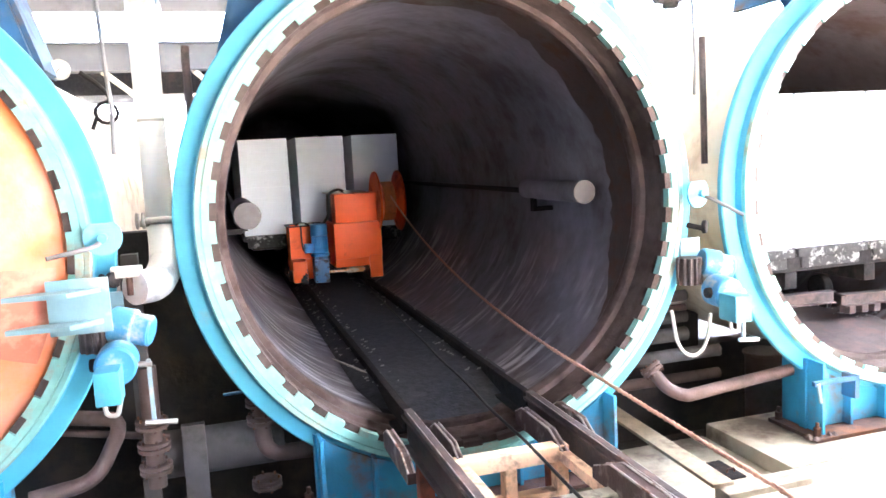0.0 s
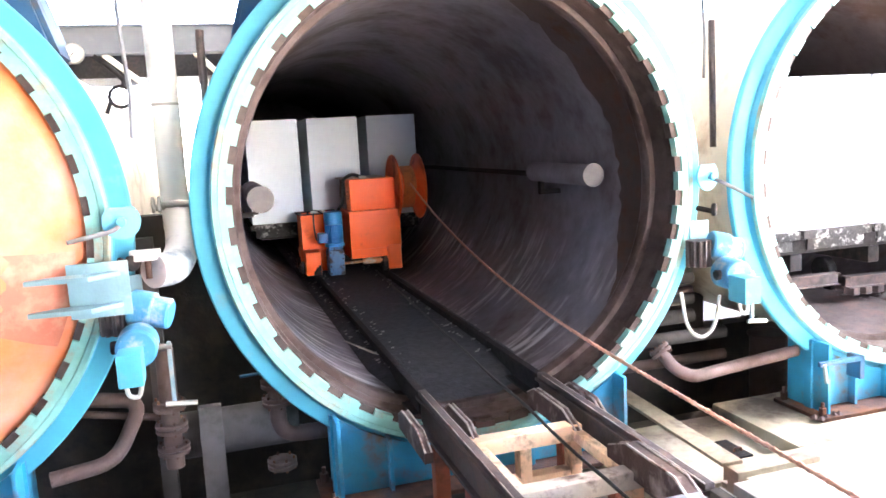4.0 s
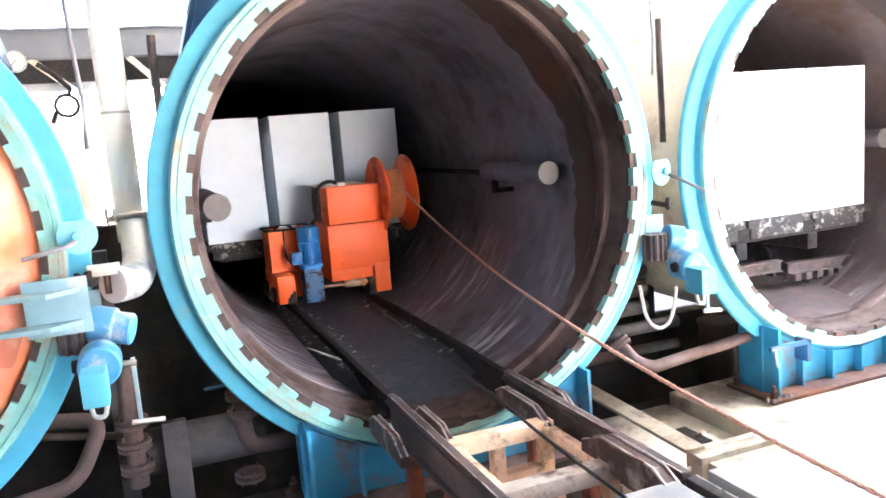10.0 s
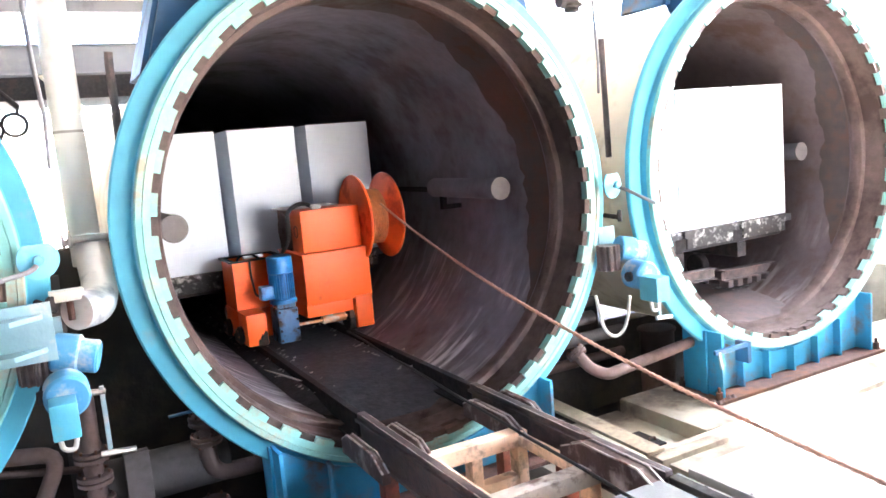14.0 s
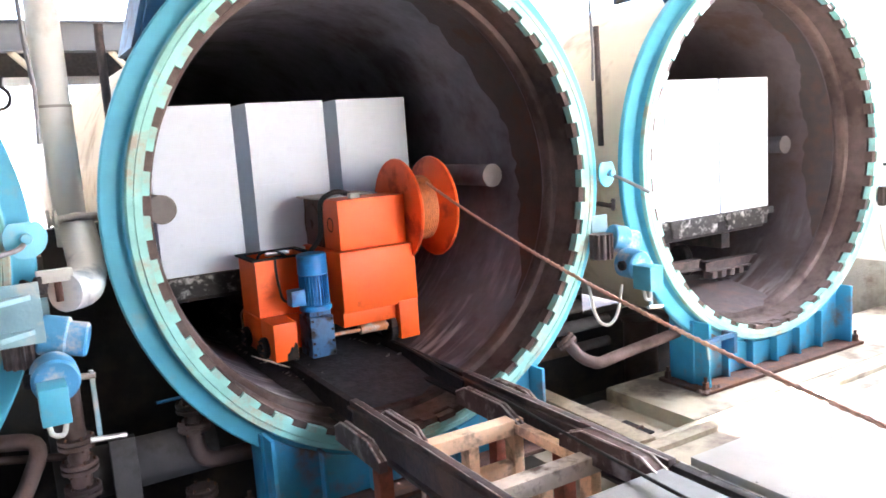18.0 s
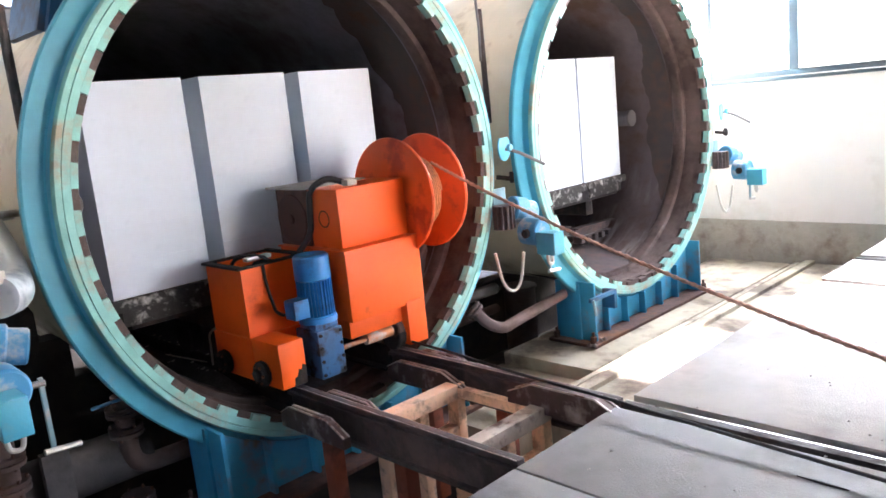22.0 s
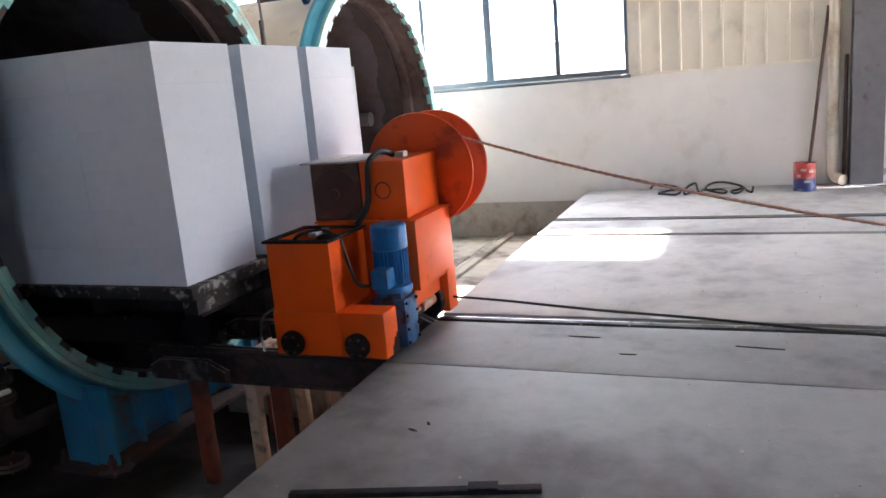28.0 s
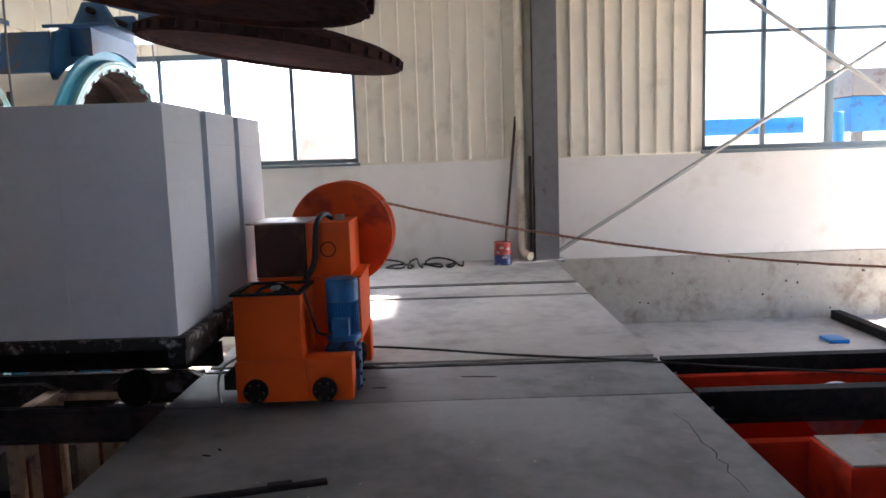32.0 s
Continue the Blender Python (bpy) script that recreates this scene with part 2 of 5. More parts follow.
# ---- mesh helpers ----
def box(bm, x0, x1, y0, y1, z0, z1, bevel=0.0):
    vs = [bm.verts.new((x, y, z)) for x in (x0, x1) for y in (y0, y1) for z in (z0, z1)]
    fs = [bm.faces.new([vs[i] for i in f]) for f in ((0, 1, 3, 2), (4, 6, 7, 5), (0, 4, 5, 1), (2, 3, 7, 6), (0, 2, 6, 4), (1, 5, 7, 3))]
    if bevel:
        es = list({e for f in fs for e in f.edges})
        bmesh.ops.bevel(bm, geom=es, offset=bevel, segments=2, affect="EDGES", profile=0.6)
    return bm


def lathe(bm, profile, n=96, axis="y", a0=0.0, a1=360.0, closed=False):
    """Turns a profile of (radius, along) about an axis."""
    full = abs(a1 - a0) > 359.9
    steps = n if full else n + 1
    rings = []
    for i in range(steps):
        a = radians(a0 + (a1 - a0) * i / n)
        c, s = math.cos(a), math.sin(a)
        ring = []
        for r, h in profile:
            p = {"y": (r * c, h, r * s), "z": (r * c, r * s, h), "x": (h, r * c, r * s)}[axis]
            ring.append(bm.verts.new(p))
        rings.append(ring)
    m = len(profile)
    for i in range(n):
        a, b = rings[i], rings[(i + 1) % steps]
        for j in range(m if closed else m - 1):
            k = (j + 1) % m
            try:
                bm.faces.new((a[j], b[j], b[k], a[k]))
            except ValueError:
                pass
    if not full and closed:
        bm.faces.new(rings[0])
        bm.faces.new(rings[-1])
    return rings


def tube(bm, pts, r, n=12, caps=True):
    """A round bar or pipe along points."""
    pts = [Vector(p) for p in pts]
    rings = []
    side = None
    for i, p in enumerate(pts):
        d = (pts[min(i + 1, len(pts) - 1)] - pts[max(i - 1, 0)]).normalized()
        if side is None:
            side = d.orthogonal().normalized()
        side = (side - d * side.dot(d)).normalized()
        up = d.cross(side)
        rad = r[i] if isinstance(r, (list, tuple)) else r
        rings.append([bm.verts.new(p + rad * (math.cos(2 * math.pi * k / n) * side + math.sin(2 * math.pi * k / n) * up)) for k in range(n)])
    for a, b in zip(rings, rings[1:]):
        for k in range(n):
            bm.faces.new((a[k], a[(k + 1) % n], b[(k + 1) % n], b[k]))
    if caps:
        bm.faces.new(rings[0][::-1])
        bm.faces.new(rings[-1])


def disc(bm, center, axis, r, depth, n=32, bevel=0.0):
    """A short round bar of radius r from center, depth long along axis."""
    a = Vector(axis).normalized()
    c = Vector(center)
    b = min(bevel, depth / 3, r / 3)
    if b:
        tube(bm, [c, c + a * b, c + a * (depth - b), c + a * depth], [r - b, r, r, r - b], n)
    else:
        tube(bm, [c, c + a * depth], r, n)


def bend(points, radius=0.1, n=5):
    """Rounds the corners of a line of points."""
    pts = [Vector(p) for p in points]
    out = [pts[0]]
    for a, b, c in zip(pts, pts[1:], pts[2:]):
        u, v = (a - b), (c - b)
        k = min(radius, u.length * 0.45, v.length * 0.45)
        p, q = b + u.normalized() * k, b + v.normalized() * k
        for i in range(n + 1):
            t = i / n
            out.append(p * (1 - t) ** 2 + b * 2 * t * (1 - t) + q * t * t)
    return out + [pts[-1]]


def prism(bm, outline, y0, y1, axes="xz"):
    """An outline in two axes, drawn out along the third."""
    def at(u, v, w):
        return {"xz": (u, w, v), "yz": (w, u, v), "xy": (u, v, w)}[axes]
    a = [bm.verts.new(at(u, v, y0)) for u, v in outline]
    b = [bm.verts.new(at(u, v, y1)) for u, v in outline]
    n = len(outline)
    bm.faces.new(a)
    bm.faces.new(b[::-1])
    for i in range(n):
        bm.faces.new((a[i], b[i], b[(i + 1) % n], a[(i + 1) % n]))


def finish(bm, name, mat, smooth=True):
    bmesh.ops.recalc_face_normals(bm, faces=bm.faces)
    me = bpy.data.meshes.new(name)
    bm.to_mesh(me)
    bm.free()
    me.materials.append(mat)
    if smooth:
        me.shade_smooth()
        me.set_sharp_from_angle(angle=radians(32))
    return me


def part(name, bm, mat, parent, label="", at=None):
    ob = new(name, finish(bm, name, mat))
    ob.parent = parent
    if at is not None:
        ob.matrix_local = at
    if label:
        tagged(ob, label)
    return ob


def thing(name, label, category, at=None, group="", kind=""):
    ob = new(name)
    if at is not None:
        ob.matrix_world = at
    return tagged(ob, label, category, group, kind)


def solid(name, bm, mat, label, category, kind="", group="", at=None):
    ob = new(name, finish(bm, name, mat))
    if at is not None:
        ob.matrix_world = at
    return tagged(ob, label, category, group, kind)


def B():
    return bmesh.new()


# ---- plan ----
FZ = -0.21           # top of the slab and of the rails on it
PITCH = 3.635        # from one autoclave to the next
CZ, R = 1.0, 1.455   # axis height and radius at the tooth tips
GAUGE = 0.41        # half the rail gauge
EDGE_IN, EDGE_OUT = -1.81, -5.29   # slab edges at the autoclave pit and at the transfer pit
WALL_X = 6.25
TEETH = 40


def slab():
    bm = B()
    # base coloured near-black, so the slots and slab edges come out dark
    box(bm, -14, WALL_X - 0.02, EDGE_OUT, EDGE_IN, FZ - 0.35, FZ - 0.09)
    ob = solid("floor", bm, M_PIT, "grimy concrete floor slab between the two pits", "floor", "structure")
    # cast panels between the rail slots, with worn joints
    xs = [-14, -10.1, -7.53, -6.76, -3.96, -3.19, -GAUGE - 0.05, GAUGE - 0.06, GAUGE + 0.11, PITCH - GAUGE - 0.06, PITCH - GAUGE + 0.04, PITCH + GAUGE - 0.06, PITCH + GAUGE + 0.10, WALL_X - 0.02]
    cols = list(zip(xs, xs[1:]))
    cuts = [EDGE_OUT, EDGE_IN]
    for x0, x1 in cols:
        if x1 - x0 < 0.15 or abs(x1 - x0 - 0.17) < 0.01 or abs(x1 - x0 - 0.16) < 0.01:
            continue
        for y0, y1 in zip(cuts, cuts[1:]):
            bm = B()
            box(bm, x0 + 0.006, x1 - 0.006, y0, y1, FZ - 0.091, FZ, 0.006)
            # panels on the dim left side get the concrete with shade in its colour
            part("floor_panel", bm, M_CONC_SHADED if x0 < 0.2 else M_CONCRETE, ob)
    for x in (GAUGE + 0.02, PITCH + GAUGE + 0.01):
        bm = B()
        box(bm, x - 0.03, x + 0.03, EDGE_OUT, EDGE_IN - 0.002, FZ - 0.09, FZ - 0.004, 0.004)
        rh = part("rail_head", bm, M_RAILTOP, ob, "worn dark rail in its slot")
        bm = B()
        box(bm, x + 0.022, x + 0.029, EDGE_OUT, EDGE_IN - 0.002, FZ - 0.0045, FZ - 0.002)
        part("worn_edge", bm, M_POLISHED, rh, "polished bright edge")
    # crack across the darkened near panel
    random.seed(8)
    bm = B()
    prev = None
    for i in range(15):
        k = i / 14
        p = Vector((-0.83 + -1.11 * k + random.uniform(-0.03, 0.03), -5.06 + -0.01 * k + random.uniform(-0.02, 0.02), FZ + 0.0012))
        w = 0.0035 * (1 - 0.6 * abs(2 * k - 1))
        cur = [bm.verts.new(p + Vector((w * 0.4, w, 0))), bm.verts.new(p - Vector((w * 0.4, w, 0)))]
        if prev:
            bm.faces.new((prev[0], cur[0], cur[1], prev[1]))
        prev = cur
    part("crack", bm, M_BLACK, ob, "dark hairline crack")
    return ob


M_RAILTOP = material("worn rail top", (0.045, 0.04, 0.038), 0.6, 0.2, 0.3, 25, (0.03, 0.025, 0.022), 0.4, 4.0)
M_POLISHED = material("polished steel", (0.55, 0.54, 0.52), 0.3, 0.9, 0.15, 30)


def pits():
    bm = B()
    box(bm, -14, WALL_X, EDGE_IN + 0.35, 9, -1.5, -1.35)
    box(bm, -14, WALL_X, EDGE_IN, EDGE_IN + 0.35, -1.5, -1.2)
    solid("pit_floor", bm, M_PIT, "near-black floor of the pit under the autoclaves", "floor", "structure")
    # added wall: blocks yard light from behind so the pit stays dark
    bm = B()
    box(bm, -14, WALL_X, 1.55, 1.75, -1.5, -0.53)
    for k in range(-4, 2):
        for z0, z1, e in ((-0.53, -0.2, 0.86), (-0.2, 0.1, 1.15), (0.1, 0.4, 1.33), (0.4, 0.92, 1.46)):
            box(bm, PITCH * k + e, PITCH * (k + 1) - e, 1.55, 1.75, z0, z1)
    solid("pit_back_wall", bm, M_PIT, "near-black wall added behind the pit to block yard light", "wall", "structure")
    bm = B()
    box(bm, -14, WALL_X, EDGE_IN - 0.2, EDGE_IN - 0.004, -1.5, FZ - 0.36)
    solid("pit_wall", bm, M_CONC_OLD, "concrete side wall of the autoclave pit", "wall", "structure")
    bm = B()
    box(bm, -14, WALL_X, -10.6, EDGE_OUT, -1.45, -1.25)
    solid("transfer_pit_floor", bm, M_CONCRETE, "concrete floor of the transfer pit", "floor", "structure")
    bm = B()
    box(bm, -14, WALL_X, EDGE_OUT + 0.004, EDGE_OUT + 0.25, -1.45, FZ - 0.36)
    solid("transfer_pit_wall", bm, M_PITWALL, "concrete wall of the transfer pit", "wall", "structure")
    bm = B()
    box(bm, -60, 60, -60, 60, -1.9, -1.7)
    solid("ground", bm, M_CONC_OLD, "bare ground outside the hall", "ground", "structure")


def plinths():
    # concrete works round the third autoclave: apron, kerbs of the cable channel, plinth and lower step
    for name, label, x0, y0, y1, z in (
            ("apron", "pale concrete apron beside the slab", 1.45, EDGE_IN + 0.02, -0.722, -0.82),
            ("kerb", "low concrete kerb along the cable channel", 1.40, -0.72, -0.61, -0.785),
            ("channel_floor", "dark bottom of the narrow cable channel", 1.40, -0.609, -0.551, -0.905),
            ("kerb", "low concrete kerb along the cable channel", 1.46, -0.55, -0.49, -0.82),
            ("plinth", "concrete plinth carrying the autoclave saddle", 2.11, -0.44, 0.52, -0.842)):
        bm = B()
        box(bm, x0, WALL_X - 0.04, y0, y1, -1.5, z, 0.025 if name == "plinth" else 0.012)
        solid(name, bm, M_CONC_OLD, label, "concrete", "structure")
    bm = B()
    box(bm, 0.95, 2.108, -0.487, 0.55, -1.5, -0.955, 0.012)
    solid("pit_step", bm, M_CONC_OLD, "stained concrete step beside the plinth", "step", "structure")
    bm = B()
    box(bm, 2.092, WALL_X - 0.05, -0.488, -0.442, -1.5, -0.885)
    solid("channel_floor", bm, M_CONC_OLD, "dark bottom of the narrow cable channel", "concrete", "structure")
    t = thing("drain_cover", "small dark steel cover on the concrete step", "cover")
    bm = B()
    box(bm, 1.77, 1.90, -0.24, 0.06, -0.955, -0.94, 0.004)
    part("plate", bm, M_BLACK, t)
    bm = B()
    tube(bm, bend([(1.81, -0.15, -0.941), (1.81, -0.15, -0.915), (1.87, -0.15, -0.915), (1.87, -0.15, -0.941)], 0.02, 3), 0.007, 8)
    part("handle", bm, M_RUST, t)


def autoclave(cx):
    top = thing("autoclave", "blue steel autoclave with a toothed locking ring, open and sooty inside", "autoclave", pose(cx, 0, CZ), "row of autoclaves")
    L = 14.0
    bm = B()
    lathe(bm, [(1.50, 0.14), (1.50, L), (0.0, L)], 96)
    part("shell", bm, M_SHELL_OUT, top, "cream-clad outer shell")
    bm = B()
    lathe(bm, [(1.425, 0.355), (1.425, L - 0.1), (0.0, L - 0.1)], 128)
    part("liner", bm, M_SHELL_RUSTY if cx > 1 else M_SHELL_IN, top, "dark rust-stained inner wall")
    # welded band behind the teeth
    bm = B()
    lathe(bm, [(1.50, 0.055), (1.46, 0.05), (1.452, 0.06), (1.452, 0.13), (1.44, 0.15), (1.44, 0.22), (1.408, 0.235), (1.40, 0.25), (1.40, 0.33), (1.408, 0.345), (1.425, 0.36)], 128)
    part("seal_band", bm, M_RUST_RING, top, "rust-brown seal band")
    # blue clamp ring
    bm = B()
    lathe(bm, [(1.578, 0.0), (1.581, 0.048), (1.588, 0.056), (1.684, 0.06), (1.694, 0.07), (1.694, 0.105), (1.66, 0.125), (1.50, 0.15)], 128)
    part("clamp_ring", bm, M_BLUE, top, "blue painted clamp ring")
    # pale green face ring
    bm = B()
    lathe(bm, [(1.494, 0.035), (1.494, -0.032), (1.535, -0.035), (1.539, -0.028), (1.543, -0.035), (1.57, -0.035), (1.578, -0.022), (1.578, 0.01)], 128)
    part("face_ring", bm, M_GREEN, top, "pale green face ring")
    # teeth of the face ring and the rusty lugs that stand between them
    def wedge(r0, r1, a0, a1, y0, y1, name, mat):
        bm = B()
        mid = [a0 + (a1 - a0) * i / 3 for i in range(4)]
        ring = [(r0, q) for q in mid] + [(r1, q) for q in mid[::-1]]
        lo = [bm.verts.new((r * math.cos(t), y0, r * math.sin(t))) for r, t in ring]
        hi = [bm.verts.new((r * math.cos(t), y1, r * math.sin(t))) for r, t in ring]
        bm.faces.new(lo), bm.faces.new(hi[::-1])
        for i in range(len(ring)):
            j = (i + 1) % len(ring)
            bm.faces.new((lo[i], hi[i], hi[j], lo[j]))
        return finish(bm, name, mat, False)
    step = 2 * math.pi / TEETH
    green = wedge(R + 0.004, 1.496, -step * 0.27, step * 0.27, -0.034, 0.03, "tooth", M_GREEN)
    rust = wedge(R - 0.003, 1.4935, step * 0.275, step * 0.725, -0.012, 0.06, "lug", M_RUST_RING)
    grimy = wedge(R + 0.004, 1.496, -step * 0.27, step * 0.27, -0.034, 0.03, "tooth", M_RUST_RING)
    for i in range(TEETH):
        for nm, m in (("tooth", grimy if 9 <= i <= 11 else green), ("lug", rust)):
            t = new(nm, m)
            t.parent = top
            t.matrix_local = pose(0, 0, 0, 0, 360 * i / TEETH, 0)
    # floor fill and inside rails
    bm = B()
    rows = []
    across = (-0.68, -0.62, -0.56, -0.50, -0.42, -0.25, 0.0, 0.25, 0.42, 0.50, 0.56, 0.62, 0.68)
    for y, z, k in ((0.26, -1.385, 0.75), (0.45, -1.335, 0.9), (0.9, -1.265, 1.0), (L - 0.2, -1.26, 1.0)):
        rows.append([bm.verts.new((x * (0.35 + 0.65 * k), y, z - 0.075 * k * max(0.0, (abs(x) - 0.48) / 0.2))) for x in across])
    for p, q in zip(rows, rows[1:]):
        for i in range(12):
            bm.faces.new((p[i], p[i + 1], q[i + 1], q[i]))
    part("floor_fill", bm, M_BEAM if cx > 1 else M_SOOT, top, "black soot and slag on the floor")
    bm = B()
    random.seed(int(cx * 10) + 50)
    for i in range(420):
        x, y = random.choice((-1, 1)) * GAUGE + random.uniform(-0.16, 0.16), random.uniform(0.8, 8)
        r = random.uniform(0.006, 0.02)
        q = [bm.verts.new((x + r * math.cos(a) * random.uniform(0.6, 1.2), y + r * math.sin(a), -1.261 + (0.0 if k < 5 else r * 0.6))) for k in range(6) for a in [k * 1.257]]
        for k in range(5):
            bm.faces.new((q[k], q[(k + 1) % 5], q[5]))
    tagged(part("slag", bm, M_CRUMB, top, "grey slag crumbs along the rails"), kind="stuff")
    for s in (-1, 1):
        bm = B()
        y0 = 1.3 if cx > 1 else 0.0
        box(bm, s * GAUGE - 0.026, s * GAUGE + 0.026, y0, L - 0.2, -1.35, -1.205, 0.008)
        box(bm, s * GAUGE - 0.08, s * GAUGE + 0.08, y0, L - 0.2, -1.35, -1.335)
        part("inner_rail", bm, M_BLACK, top, "black running rail")
    # stub pipes with round plates on both sides
    for s in (-1, 1):
        bm = B()
        disc(bm, (s * 1.25, 0.79, 0.031), (0, 1, 0), 0.085, 1.1, 32, 0.006)
        part("stub_pipe", bm, M_SHELL_IN, top, "capped steam pipe along the wall")
        bm = B()
        disc(bm, (s * 1.25, 0.772, 0.031), (0, 1, 0), 0.092, 0.02, 32, 0.004)
        part("stub_cap", bm, M_STUB, top, "round grey end plate")
        bm = B()
        tube(bm, [(s * 1.29, 1.85, 0.006), (s * 1.29, L - 1, 0.006)], 0.025, 10)
        part("steam_line", bm, M_BLACK, top)
        bm = B()
        box(bm, s * 1.24 - 0.02, s * 1.24 + 0.02, 1.7, 1.76, -0.144, 0.046)
        box(bm, s * 1.24 - 0.02, s * 1.24 + 0.17 * s, 1.7, 1.76, -0.164, -0.124)
        part("bracket", bm, M_BLACK, top)
    # saddle
    bm = B()
    pts = [(-1.0, -1.81), (1.0, -1.81)] + [(1.62 * math.sin(q), -1.62 * math.cos(q)) for q in [0.665 - i * 1.33 / 16 for i in range(17)]]
    prism(bm, pts, 0.03, 0.10)
    part("saddle_plate", bm, M_BLUE_SADDLE, top, "blue saddle plate")
    for x in (-0.97, -0.64, -0.32, 0.0, 0.32, 0.64, 0.97):
        bm = B()
        zt = -math.sqrt(1.62 ** 2 - x * x)
        box(bm, x - 0.012, x + 0.012, -0.12 if abs(x) > 0.9 else -0.04, 0.30, -1.81, zt + 0.02, 0.003)
        part("stiffener", bm, M_BLUE_SADDLE, top)
    bm = B()
    box(bm, -1.08, 1.08, -0.18, 0.34, -1.84, -1.81, 0.005)
    part("base_plate", bm, M_RUST, top, "rusty base plate")
    for s in (-1, 1):
        for y in (-0.12, 0.28):
            bm = B()
            disc(bm, (s * 1.03, y, -1.81), (0, 0, 1), 0.03, 0.06, 6)
            tube(bm, [(s * 1.03, y, -1.81), (s * 1.03, y, -1.71)], 0.014, 8)
            part("anchor_bolt", bm, M_RUST, top)
    # tar-dark stain beside the seal band, with a ragged edge
    bm = B()
    random.seed(int(cx * 7) + 91)
    rows, n, edge = [], 60, 0.62
    for i in range(n + 1):
        q = radians(-38 + 150 * i / n)
        edge = min(0.84, max(0.50, edge + random.uniform(-0.055, 0.055)))
        reach = 0.372 + (edge - 0.372) * min(1.0, 0.05 + 6.0 * i / n, 0.05 + 6.0 * (n - i) / n)
        rows.append([bm.verts.new((1.4205 * math.cos(q), 0.37 + (reach - 0.37) * j / 3, 1.4205 * math.sin(q))) for j in range(4)])
    for p, q in zip(rows, rows[1:]):
        for j in range(3):
            bm.faces.new((p[j], p[j + 1], q[j + 1], q[j]))
    part("tar_stain", bm, M_TAR, top, "dark brown tar stain with a ragged edge")
    # latch bracket with a hanging pin on the corner of the saddle
    if cx > 1:
        bm = B()
        box(bm, -1.10, -0.70, -0.17, -0.14, -1.42, -1.385, 0.003)
        box(bm, -0.74, -0.70, -0.17, -0.04, -1.56, -1.385, 0.003)
        lb = part("latch_bracket", bm, M_BLUE_DARK, top, "small dark blue latch bracket")
        bm = B()
        tube(bm, [(-1.07, -0.17, -1.40), (-1.055, -0.18, -1.54)], 0.014, 10)
        part("latch_pin", bm, M_CRANK, lb, "pale hanging pin")
    # caked dirt round the anchor bolt
    bm = B()
    for i in range(9):
        x, y, r = -1.02 + random.uniform(-0.10, 0.16), -0.14 + random.uniform(-0.07, 0.06), random.uniform(0.018, 0.04)
        v = [bm.verts.new((x + r * math.cos(k * 1.05) * random.uniform(0.7, 1.2), y + r * math.sin(k * 1.05), -1.811)) for k in range(6)]
        tip = bm.verts.new((x, y, -1.811 + r * 0.9))
        for k in range(6):
            bm.faces.new((v[k], v[(k + 1) % 6], tip))
    tagged(part("dirt", bm, M_PIPE_RUST, top, "caked brown dirt on the base plate"), kind="stuff")
    # hood over the ring that carries the door hinge
    bm = B()
    n = 24
    up = [(-1.36, 0.95), (-1.12, 1.78), (-0.62, 1.86), (0.62, 1.86), (1.12, 1.78), (1.36, 0.95)]
    tilt = 0.61
    if cx > 1:
        up, tilt = [(-1.0, 1.36), (-0.9, 1.78), (-0.62, 1.86), (0.62, 1.86), (0.9, 1.78), (1.0, 1.36)], 0.937
    cum = [0.0]
    for p, q in zip(up, up[1:]):
        cum.append(cum[-1] + math.dist(p, q))
    def along(t):
        d = t * cum[-1]
        for i in range(5):
            if d <= cum[i + 1] + 1e-9:
                k = (d - cum[i]) / (cum[i + 1] - cum[i])
                return (up[i][0] + k * (up[i + 1][0] - up[i][0]), up[i][1] + k * (up[i + 1][1] - up[i][1]))
        return up[-1]
    strips = []
    for i in range(n + 1):
        q = math.pi - tilt - i * (math.pi - 2 * tilt) / n
        strips.append((along(i / n), (1.60 * math.cos(q), 1.60 * math.sin(q))))
    rows = [[bm.verts.new((u, y, v)) for (u, v) in pair for y in (0.25, 0.30)] for pair in strips]
    for a, b in zip(rows, rows[1:]):
        bm.faces.new((a[0], b[0], b[2], a[2]))
        bm.faces.new((a[1], a[3], b[3], b[1]))
        bm.faces.new((a[0], a[1], b[1], b[0]))
        bm.faces.new((a[2], b[2], b[3], a[3]))
    part("hood_plate", bm, M_BLUE_SHADED, top, "blue hood plate above the ring")
    bm = B()
    rows = []
    for i in range(13):
        x = -0.60 + 0.1 * i
        zb = math.sqrt(1.70 ** 2 - x * x) - 0.02
        rows.append([bm.verts.new(p) for p in ((x, 0.02, zb), (x, 0.02, 1.865), (x, 0.36, 1.865), (x, 0.36, zb))])
    for p, q in zip(rows, rows[1:]):
        for i in range(4):
            bm.faces.new((p[i], q[i], q[(i + 1) % 4], p[(i + 1) % 4]))
    bm.faces.new(rows[0]), bm.faces.new(rows[-1][::-1])
    part("hinge_box", bm, M_BLUE_SHADED, top, "blue hinge box on the ring, darkened for shade")
    for s in (-1, 1):
        bm = B()
        (xa, za), (xb, zb) = up[-1], up[-2]
        prism(bm, [(s * (xa - 0.005), za), (s * (xb - 0.005), zb), (s * (xb + 0.025), zb + 0.005), (s * (xa + 0.03), za + 0.01)], 0.302, 0.80)
        part("hood_side", bm, M_BLUE_DARK, top, "blue hood side plate, darkened for shade")
    for x in (-0.42, 0.42):
        bm = B()
        prism(bm, [(-0.20, 1.90), (0.30, 1.90), (0.16, 2.16), (-0.06, 2.16)], x - 0.03, x + 0.03, "yz")
        part("hinge_cheek", bm, M_BLUE_DARK, top, "dark blue hinge cheek")
    bm = B()
